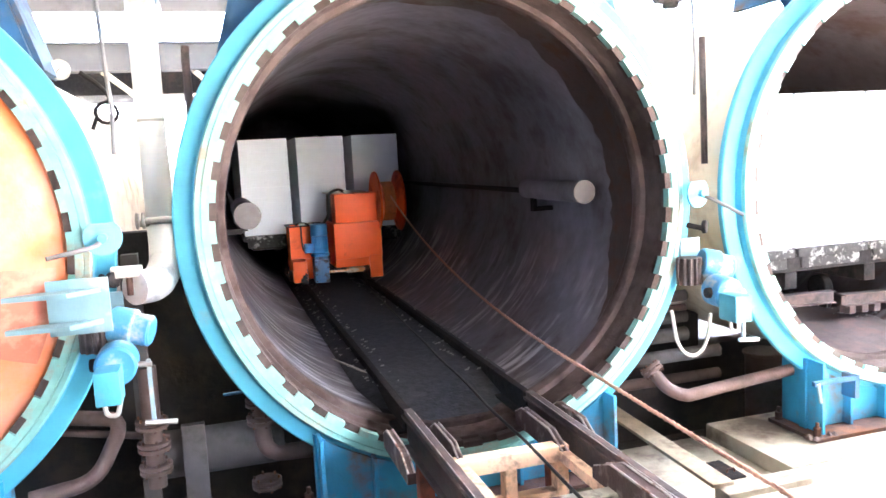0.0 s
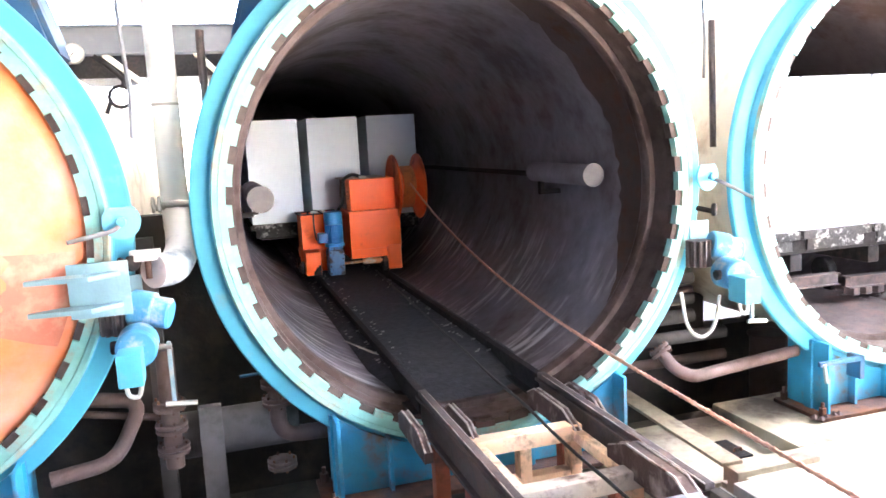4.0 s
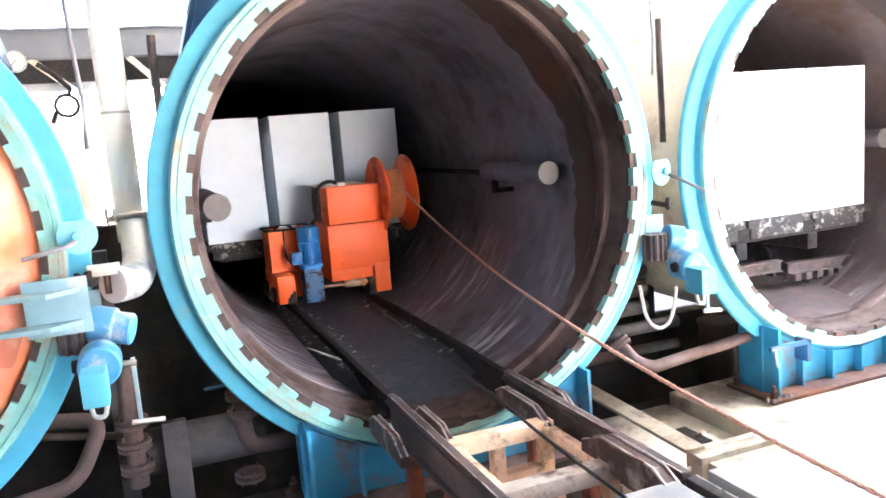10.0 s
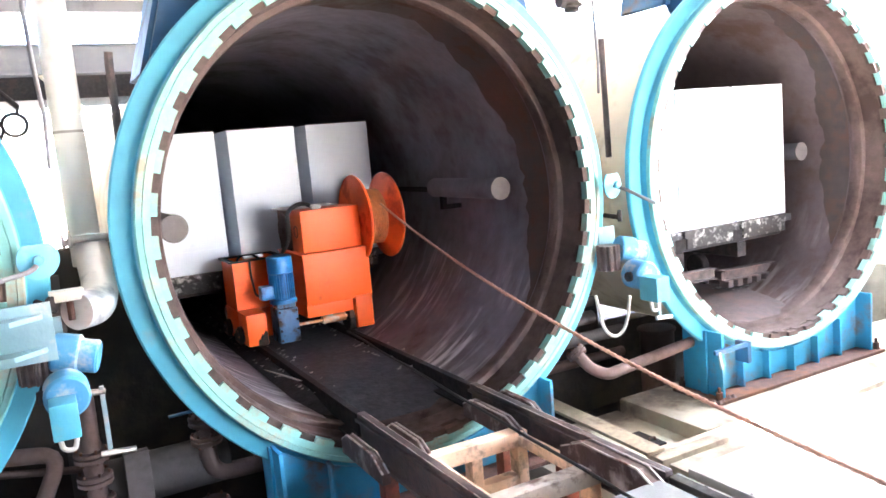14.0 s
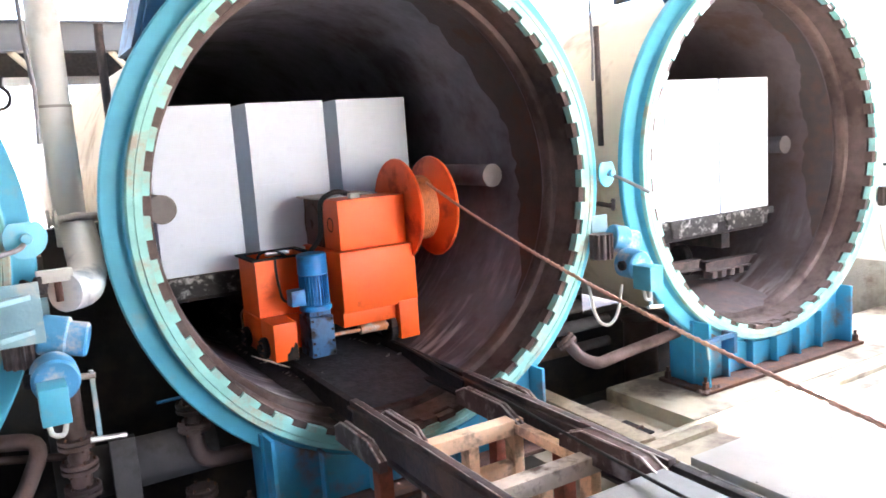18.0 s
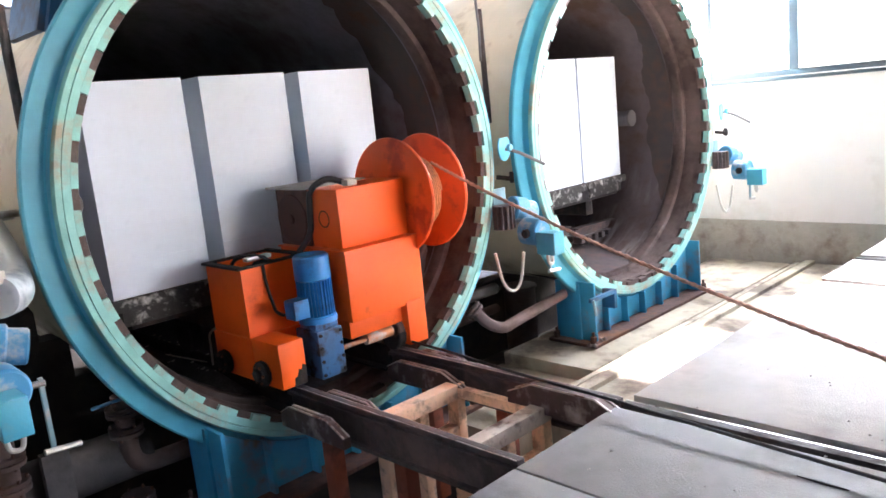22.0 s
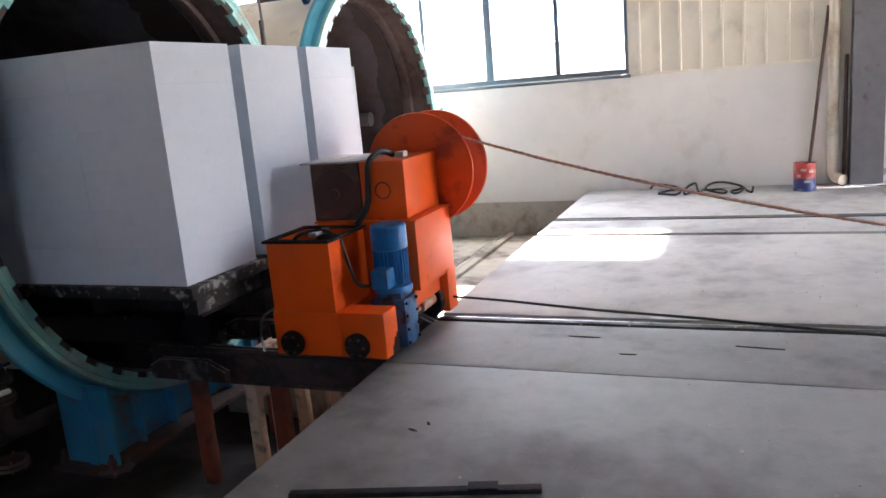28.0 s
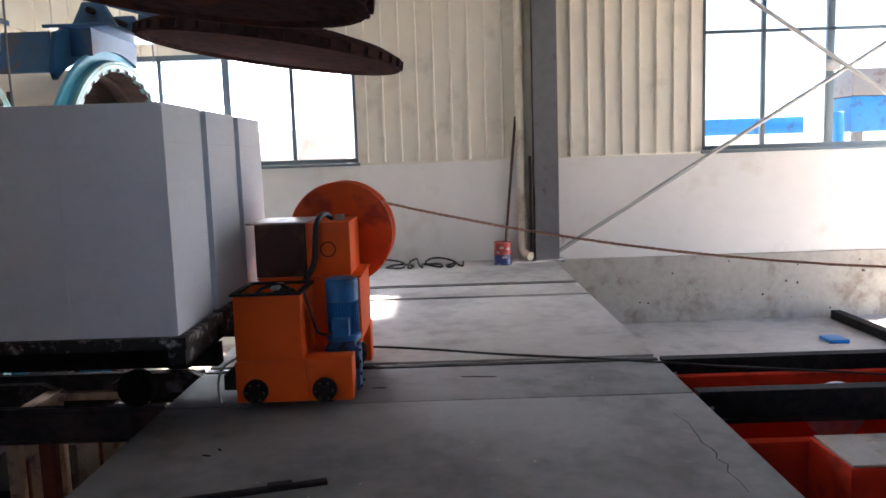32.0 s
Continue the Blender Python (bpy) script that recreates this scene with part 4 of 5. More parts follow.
def grit():
    """Chips and crumbs scattered on the slab."""
    random.seed(77)
    bm = B()
    for i in range(260):
        x, y, r = random.uniform(-3.2, 5.8), random.uniform(-5.1, -1.8), random.uniform(0.003, 0.009)
        n = 5
        base = [bm.verts.new((x + r * random.uniform(0.6, 1.5) * math.cos(6.283 * k / n), y + r * math.sin(6.283 * k / n), FZ)) for k in range(n)]
        tip = bm.verts.new((x, y, FZ + r * 0.8))
        for k in range(n):
            bm.faces.new((base[k], base[(k + 1) % n], tip))
    solid("grit", bm, M_CRUMB, "small grey chips scattered on the slab", "grit", "stuff")
    for x, y, rz, w in ((0.12, -2.9, 88, 0.10), (0.05, -3.9, 84, 0.13), (-0.15, -3.2, 91, 0.05), (-1.3, -2.35, 70, 0.03), (-1.22, -2.4, 40, 0.02)):
        bm = B()
        prism(bm, [(-w, 0), (-w * 0.3, 0.008), (w * 0.6, 0.005), (w, 0), (w * 0.2, -0.007), (-w * 0.6, -0.005)], 0.0, 0.004, "xy")
        solid("splinter", bm, M_BLACK, "thin black splinter lying on the slab", "splinter", "", "splinters", pose(x, y, FZ, 0, 0, rz))


grit()


# ---- bridge over the pit ----
def ibeam(bm, x, y0, y1, z0, z1, half, web, flange):
    """An I-section along y."""
    o = [(-half, z0), (half, z0), (half, z0 + flange), (web, z0 + flange), (web, z1 - flange), (half, z1 - flange), (half, z1), (-half, z1), (-half, z1 - flange), (-web, z1 - flange), (-web, z0 + flange), (-half, z0 + flange)]
    prism(bm, [(x + u, v) for u, v in o], y0, y1)


def bridge():
    top = thing("rail_bridge", "rusty rail bridge over the pit with cream trestle frames", "rail bridge")
    for s in (-1, 1):
        bm = B()
        x = s * GAUGE
        ibeam(bm, x, EDGE_IN + 0.003, 0.0, FZ - 0.22, FZ - 0.015, 0.042, 0.012, 0.02)
        rb = part("rail_beam", bm, M_BEAM, top, "rust-brown rail beam with a worn head")
        bm = B()
        box(bm, x - 0.026, x + 0.026, EDGE_IN + 0.003, 0.0, FZ - 0.0148, FZ + 0.02, 0.008)
        part("rail_head", bm, M_BEAM, rb, "scuffed rusty rail head")
        for e in (-0.021, 0.021):
            bm = B()
            tube(bm, [(x + e, EDGE_IN + 0.01 + 1.72 * i / 20, FZ + 0.017 + 0.001 * math.sin(i * 2.1)) for i in range(21)], 0.004, 6)
            part("worn_edge", bm, M_WORN, rb, "bright scraped edge")
    # guide plates beside the rails
    def plate(x, y0, y1, out, rise, deep, name="guide_plate"):
        bm = B()
        yy = [(y0, FZ + rise - deep), (y0, FZ + rise - 0.05), (y0 + (y1 - y0) * 0.15, FZ + rise), (y0 + (y1 - y0) * 0.75, FZ + rise), (y1, FZ + rise - 0.07), (y1, FZ + rise - deep)]
        prism(bm, yy, x - out, x + out, "yz")
        gp = part(name, bm, M_GUIDE, top, "chamfered rusty guide plate with a worn bright edge")
        bm = B()
        pts = [Vector((x - out * 0.75, yy[i][0], yy[i][1] + 0.001)) for i in range(1, 5)]
        tube(bm, pts, 0.007, 6)
        part("worn_edge", bm, M_WORN, gp, "bright scraped edge")
        bm = B()
        tube(bm, [p + Vector((out * 1.5, 0, 0)) for p in pts], 0.006, 6)
        part("worn_edge", bm, M_WORN, gp, "bright scraped edge")
    plate(GAUGE - 0.10, -1.84, -1.15, 0.045, 0.04, 0.15)
    plate(-GAUGE - 0.17, -0.15, -0.74, 0.024, -0.015, 0.13)
    plate(GAUGE - 0.12, -0.10, -0.78, 0.022, -0.02, 0.13)
    plate(-GAUGE + 0.12, -0.15, -0.72, 0.018, -0.02, 0.12)
    plate(GAUGE + 0.12, -0.12, -0.66, 0.018, -0.015, 0.12)
    # cream trestles between the rails
    for y in (-0.70, -1.36):
        bm = B()
        box(bm, -GAUGE + 0.08, GAUGE - 0.08, y - 0.05, y + 0.05, FZ - 0.16, FZ - 0.07, 0.006)
        part("cross_bar", bm, M_CROSS if y < -1 else M_CREAM, top, "cross bar with worn dirty paint")
        for x in (-GAUGE + 0.12, -0.02, GAUGE - 0.12):
            bm = B()
            box(bm, x - 0.035, x + 0.035, y - 0.045, y + 0.045, -1.2, FZ - 0.16, 0.005)
            part("post", bm, M_CREAM, top, "cream post")
        bm = B()
        box(bm, -GAUGE + 0.14, GAUGE - 0.14, y - 0.04, y + 0.04, -0.62, -0.54, 0.005)
        part("tie_bar", bm, M_CREAM, top)
    for x in (-GAUGE + 0.12, GAUGE - 0.12):
        bm = B()
        box(bm, x - 0.03, x + 0.03, -1.31, -0.75, FZ - 0.15, FZ - 0.09, 0.005)
        part("side_bar", bm, M_CREAM, top)
    for y in (-0.35, -1.0, -1.6):
        for s in (-1, 1):
            bm = B()
            box(bm, s * GAUGE - 0.045, s * GAUGE + 0.045, y - 0.045, y + 0.045, -1.2, FZ - 0.22, 0.005)
            part("leg", bm, M_LEG, top, "red-brown primed leg")
    return top


M_GUIDE = material("worn rusty plate", (0.085, 0.05, 0.046), 0.55, 0.3, 0.3, 12, (0.42, 0.36, 0.34), 0.28, 4.0, 0.3)
M_WORN = material("scraped steel edge", (0.50, 0.44, 0.42), 0.45, 0.5, 0.2, 30, (0.16, 0.08, 0.06), 0.35, 7.0)
M_CROSS = material("worn grey steel bar", (0.60, 0.52, 0.46), 0.55, 0.2, 0.15, 14, (0.15, 0.09, 0.07), 0.34, 6.0)
M_LEG = material("red primer", (0.28, 0.07, 0.035), 0.65, 0, 0.2, 8, (0.08, 0.04, 0.03), 0.35, 2.5)
bridge()


# ---- pipework in the pit and between the vessels ----
def pipe(name, label, pts, r, mat, radius=0.12, parent=None, flanges=(), group=""):
    bm = B()
    tube(bm, bend(pts, radius), r, 16)
    ob = solid(name, bm, mat, label, "pipe", "", group) if parent is None else part(name, bm, mat, parent, label)
    for p, axis in flanges:
        bm = B()
        a = Vector(axis).normalized()
        disc(bm, Vector(p) - a * 0.02, a, r * 1.75, 0.025, 20, 0.004)
        disc(bm, Vector(p) + a * 0.012, a, r * 1.75, 0.025, 20, 0.004)
        fl = part("pipe_flange", bm, mat, ob)
        for k in range(6):
            side = a.orthogonal().normalized()
            up = a.cross(side)
            q = Vector(p) + (side * math.cos(k * math.pi / 3) + up * math.sin(k * math.pi / 3)) * r * 1.45
            bm = B()
            tube(bm, [q - a * 0.035, q + a * 0.055], 0.008, 6)
            part("bolt", bm, M_RUST, fl)
    return ob


def pit_pipes():
    for k in (-1, 0):
        x = PITCH * k
        pipe("steam_pipe", "brown steam pipe elbow down in the pit", [(x - 1.28, 0.42, -0.05), (x - 1.28, 0.42, -0.50), (x - 0.7, 0.42, -0.52), (x - 0.4, 0.42, -0.52)], 0.055, M_PIPE_RUST, 0.13,
             flanges=[((x - 1.28, 0.42, -0.15), (0, 0, 1)), ((x - 1.28, 0.42, -0.27), (0, 0, 1)), ((x - 1.28, 0.42, -0.70), (0, 0, 1))], group="pit pipes")
        pipe("drain_pipe", "brown drain pipe across the pit", [(x - 2.6, 0.15, -0.45), (x - 2.25, 0.20, -0.42), (x - 2.08, 0.30, -0.10), (x - 2.6, 0.5, -0.08)], 0.045, M_PIPE_RUST, 0.12, group="pit pipes")
        pipe("valve_pipe", "brown flanged valve pipe standing in the pit", [(x - 1.93, 0.30, 0.20), (x - 1.93, 0.30, -0.55)], 0.055, M_PIPE_RUST, 0.1,
             flanges=[((x - 1.93, 0.30, -0.16), (0, 0, 1)), ((x - 1.93, 0.30, -0.30), (0, 0, 1)), ((x - 1.93, 0.30, -0.44), (0, 0, 1))], group="pit pipes")
        pipe("header_pipe", "thick grey header pipe low in the pit", [(x - 1.95, 0.55, -0.45), (x - 1.15, 0.55, -0.45)], 0.15, M_PIPE_GREY, 0.1, group="pit pipes")
        pipe("cross_pipe", "thin brown pipe crossing behind the valve pipe", [(x - 2.45, 0.45, -0.18), (x - 1.85, 0.45, -0.30)], 0.022, M_PIPE_RUST, group="pit pipes")
        bm = B()
        box(bm, x - 1.77, x - 1.63, 0.30, 0.36, -1.35, -0.20, 0.005)
        solid("strut", bm, M_PIPE_GREY, "grey flat strut standing in the pit", "strut", group="struts")
        bm = B()
        box(bm, x - 2.05, x - 1.95, 0.62, 0.72, -1.35, 0.85, 0.004)
        solid("pit_post", bm, M_PIPE_GREY, "grey steel post behind the pipes", "post", group="pit posts")
        bm = B()
        tube(bm, [(x - 1.50, 0.25, -0.02), (x - 1.33, 0.20, 0.00)], 0.010, 8)
        solid("valve_lever", bm, M_BLUE_DARK, "thin blue valve lever", "lever", group="valve levers")
    # right of the open vessel
    pipe("steam_pipe", "brown pipe bending along the pit wall", [(1.43, 0.20, -0.22), (1.50, 0.10, -0.36), (1.62, 0.05, -0.42), (1.85, 0.10, -0.42), (2.75, 0.22, -0.40)], 0.045, M_PIPE_RUST, 0.10,
         flanges=[((1.435, 0.19, -0.23), (0.35, -0.5, -0.7))], group="pit pipes")
    for z, r, m in ((-0.10, 0.05, M_PIPE_GREY), (-0.02, 0.03, M_PIPE_RUST), (0.08, 0.05, M_PIPE_GREY), (-0.25, 0.06, M_PIPE_GREY)):
        for x0, x1 in ((1.27, 2.30),):
            pipe("run_pipe", "long dusty pipe behind the vessels", [(x0, 1.05, z), (x1, 1.05, z)], r, m, group="run pipes")
    for z, r, m in ((-0.40, 0.055, M_PIPE_GREY), (-0.60, 0.045, M_PIPE_RUST)):
        pipe("run_pipe", "long dusty pipe low between the vessels", [(1.30, 0.95, z), (2.55, 0.95, z)], r, m, group="run pipes")
    bm = B()
    box(bm, -0.075, 0.075, -0.80, 0.80, -0.012, 0.012, 0.003)
    solid("board", bm, M_PLANK, "pale weathered board lying beside the rail bridge", "board", at=pose(1.45, 0.16, -0.757, 0, 0, -2.2))
    bm = B()
    disc(bm, (3.28, 1.27, -1.35), (0, 0, 1), 0.17, 0.747, 24, 0.01)
    disc(bm, (3.28, 1.27, -0.605), (0, 0, 1), 0.19, 0.03, 24, 0.008)
    solid("trap_barrel", bm, M_PIPE_RUST, "brown steel barrel standing in the pit", "barrel")


M_PIPE_GREY = material("dusty grey pipe", (0.085, 0.074, 0.07), 0.85, 0.0, 0.2, 6, (0.045, 0.037, 0.033), 0.35, 2.0)
M_PLANK = material("weathered wood", (0.30, 0.24, 0.17), 0.8, 0, 0.25, 20, (0.16, 0.12, 0.09), 0.3, 3.0)
pit_pipes()


def stand_pipes():
    """White stand pipe, gauge, hanging ropes and poles between the vessels."""
    for k, lx in ((-1.015, -1.785), (0, -1.785)):
        x = PITCH * k + lx
        t = thing("stand_pipe", "white painted stand pipe with a silver elbow", "pipe", None, "stand pipes")
        bm = B()
        tube(bm, [(x, 0.56, 0.90), (x, 0.56, 4.2)], 0.085, 24)
        part("riser", bm, M_PIPE_WHITE, t)
        bm = B()
        tube(bm, [(x, 0.56, 1.665), (x, 0.56, 1.68)], 0.089, 24)
        part("weld_band", bm, M_SHEET, t)
        bm = B()
        tube(bm, bend([(x + 0.02, 0.50, 1.02), (x + 0.03, 0.25, 0.80), (x - 0.02, 0.02, 0.73), (x - 0.12, -0.10, 0.74)], 0.2, 7), 0.095, 24)
        part("elbow", bm, M_SILVER_PAINT, t, "silver painted elbow")
        bm = B()
        tube(bm, [(x - 0.10, 0.40, 1.07), (x + 0.26, 0.40, 1.06)], 0.02, 10)
        part("branch", bm, M_SHEET, t)
        bm = B()
        disc(bm, (x - 0.13, 0.40, 1.07), (1, 0, 0), 0.05, 0.018, 20, 0.004)
        disc(bm, (x - 0.095, 0.40, 1.07), (1, 0, 0), 0.05, 0.018, 20, 0.004)
        part("branch_flange", bm, M_SHEET, t)
        bm = B()
        box(bm, x - 0.12, x + 0.16, 0.44, 0.47, 1.03, 1.07, 0.003)
        part("clamp", bm, M_SHEET, t)
        bm = B()
        tube(bm, bend([(x + 0.24, 0.31, 1.2), (x + 0.24, 0.31, 2.02), (x + 0.245, 0.31, 2.08)], 0.02, 2), 0.024, 10)
        solid("pole", bm, M_BEAM, "dark grey pipe pole standing between the vessels", "pole", group="poles")
    # pressure gauge on its siphon, on the closed vessel
    g = thing("pressure_gauge", "white dial pressure gauge on a coiled siphon pipe", "gauge")
    bm = B()
    disc(bm, (-2.288, 0.72, 2.007), (0, -1, 0), 0.062, 0.035, 28, 0.005)
    part("case", bm, M_WHITE_METAL, g, "white gauge case")
    bm = B()
    disc(bm, (-2.288, 0.684, 2.007), (0, -1, 0), 0.052, 0.002, 28)
    part("dial", bm, M_WHITE_WALL, g, "white dial")
    for i in range(9):
        a = radians(-45 + i * 33.75)
        bm = B()
        box(bm, -0.0016, 0.0016, -0.0005, 0.0005, 0.038, 0.048)
        part("tick", bm, M_BLACK, g, "", pose(-2.288, 0.681, 2.007) @ pose(0, 0, 0, 0, math.degrees(a) - 90, 0))
    bm = B()
    box(bm, -0.002, 0.002, -0.0005, 0.0005, -0.012, 0.040)
    part("needle", bm, M_BLACK, g, "", pose(-2.288, 0.6795, 2.007, 0, -140, 0))
    bm = B()
    tube(bm, bend([(-2.18, 0.72, 1.99), (-2.10, 0.72, 1.93), (-2.02, 0.72, 1.84)], 0.03, 3), 0.016, 8)
    ring = [(-2.05 + 0.065 * math.cos(a), 0.72 + 0.0 * a, 1.74 + 0.065 * math.sin(a)) for a in [radians(60 + 30 * i) for i in range(13)]]
    tube(bm, ring, 0.012, 8)
    tube(bm, [(-2.03, 0.72, 1.80), (-2.02, 0.72, 1.85)], 0.012, 8)
    tube(bm, [(-2.11, 0.72, 1.71), (-2.14, 0.72, 1.64)], 0.012, 8)
    part("siphon", bm, M_BLACK, g, "black coiled siphon pipe")
    for x, y, z0 in ((-1.93, -0.2, 1.46), (1.90, 0.3, 1.70), (PITCH + 1.9, 0.3, 1.7)):
        bm = B()
        tube(bm, [(x + 0.012 * math.sin(i * 1.7), y, z0 + 0.25 * i) for i in range(14)], 0.011, 8)
        solid("hanging_rope", bm, M_STEEL_GREY, "thin grey rope hanging down between the vessels", "rope", group="hanging ropes")
    bm = B()
    tube(bm, [(2.05, 0.40, 1.2), (2.04, 0.40, 2.12)], 0.024, 10)
    solid("pole", bm, M_BEAM, "dark grey pipe pole standing between the vessels", "pole", group="poles")
    # valve body high between the open vessels
    v = thing("valve", "dusty grey valve high between the vessels", "valve")
    bm = B()
    disc(bm, (1.85, 0.5, 2.34), (0, 0, 1), 0.06, 0.16, 20, 0.012)
    disc(bm, (1.85, 0.5, 2.38), (0, 0, 1), 0.085, 0.02, 20, 0.004)
    part("body", bm, M_PIPE_GREY, v)
    bm = B()
    tube(bm, [(1.85, 0.5, 2.48), (1.85, 0.5, 3.2)], 0.035, 12)
    part("riser", bm, M_PIPE_GREY, v)
    bm = B()
    tube(bm, [(1.73, 0.5, 2.42), (1.85, 0.5, 2.42)], 0.05, 14)
    part("inlet", bm, M_PIPE_GREY, v)


M_SILVER_PAINT = material("silver paint", (0.62, 0.62, 0.62), 0.35, 0.5, 0.06, 6, (0.30, 0.32, 0.36), 0.25, 3.0)
stand_pipes()


def lock_bracket():
    """Pale blue stop plate with two ribs over the closed door."""
    t = thing("door_stop", "pale blue stop plate with two ribs on the closed door", "door stop")
    bm = B()
    box(bm, -2.32, -2.02, -0.23, -0.21, 0.54, 0.83, 0.004)
    part("plate", bm, M_BLUE_GREY, t)
    for z in (0.765, 0.60):
        bm = B()
        prism(bm, [(-2.50, -0.30), (-2.50, -0.335), (-2.20, -0.36), (-2.06, -0.24), (-2.06, -0.23), (-2.36, -0.23)], z - 0.012, z + 0.012, "xy")
        part("rib", bm, M_BLUE_GREY, t)
    bm = B()
    box(bm, -2.02, -1.86, -0.12, -0.06, 0.80, 0.86, 0.006)
    part("latch", bm, M_WHITE_METAL, t, "pale latch block")
    bm = B()
    tube(bm, [(-1.93, -0.09, 0.80), (-1.93, -0.09, 0.70)], 0.018, 10)
    part("pin", bm, M_RUST, t)
    return t


lock_bracket()


def loose_beams():
    """Rusty I-beams lying in the third vessel."""
    bm = B()
    ibeam(bm, 0.0, -0.95, 0.0, -0.075, 0.03, 0.045, 0.006, 0.011)
    bm.transform(pose(0, 0, 0, 0, 0, 90))
    solid("i_beam", bm, M_BEAM, "rusty I-beam lying across the vessel floor", "beam", "", "loose beams", pose(3.70, 0.80, -0.05, 0, 3, 8))
    bm = B()
    ibeam(bm, 0.0, -0.8, 0.0, -0.075, 0.03, 0.045, 0.006, 0.011)
    bm.transform(pose(0, 0, 0, 0, 0, 90))
    solid("i_beam", bm, M_BEAM, "rusty I-beam lying across the vessel floor", "beam", "", "loose beams", pose(2.86, 1.0, -0.04, 0, -2, -12))
    for j in range(6):
        bm = B()
        box(bm, 0.05 + j * 0.16, 0.13 + j * 0.16, -0.05, 0.05, -0.14, -0.076, 0.004)
        solid("packing_block", bm, M_BEAM, "short rusty packing piece under a beam", "packing", "", "packing blocks", pose(3.70, 0.80, -0.05, 0, 3, 8))


loose_beams()

# white flake of paint on the vessel floor
bm = B()
prism(bm, [(0, 0), (0.10, -0.03), (0.16, -0.075), (0.13, -0.085), (0.07, -0.05), (0.01, -0.02)], 0, 0.004, "xy")
solid("paint_flake", bm, M_WHITE_METAL, "white scrap lying on the sooty shell", "scrap", at=pose(-0.72, 1.04, -0.085, 0, 25, 0) @ Matrix.Scale(1.6, 4))


# ---- hall ----
def ribbed(bm, x, y0, y1, z0, z1, pitch=0.255, depth=0.038):
    y = math.ceil(y0 / pitch) * pitch
    prof = [(y0, 0)]
    while y < y1 - 0.05:
        if y > y0 + 0.05:
            prof += [(y - 0.018, 0), (y - 0.008, -depth), (y + 0.008, -depth), (y + 0.018, 0)]
        y += pitch
    prof.append((y1, 0))
    lo = [bm.verts.new((x + d, q, z0)) for q, d in prof]
    hi = [bm.verts.new((x + d, q, z1)) for q, d in prof]
    for i in range(len(prof) - 1):
        bm.faces.new((lo[i], lo[i + 1], hi[i + 1], hi[i]))
    b0, b1 = bm.verts.new((x + 0.12, y0, z0)), bm.verts.new((x + 0.12, y1, z0))
    t0, t1 = bm.verts.new((x + 0.12, y0, z1)), bm.verts.new((x + 0.12, y1, z1))
    bm.faces.new((b0, t0, t1, b1))


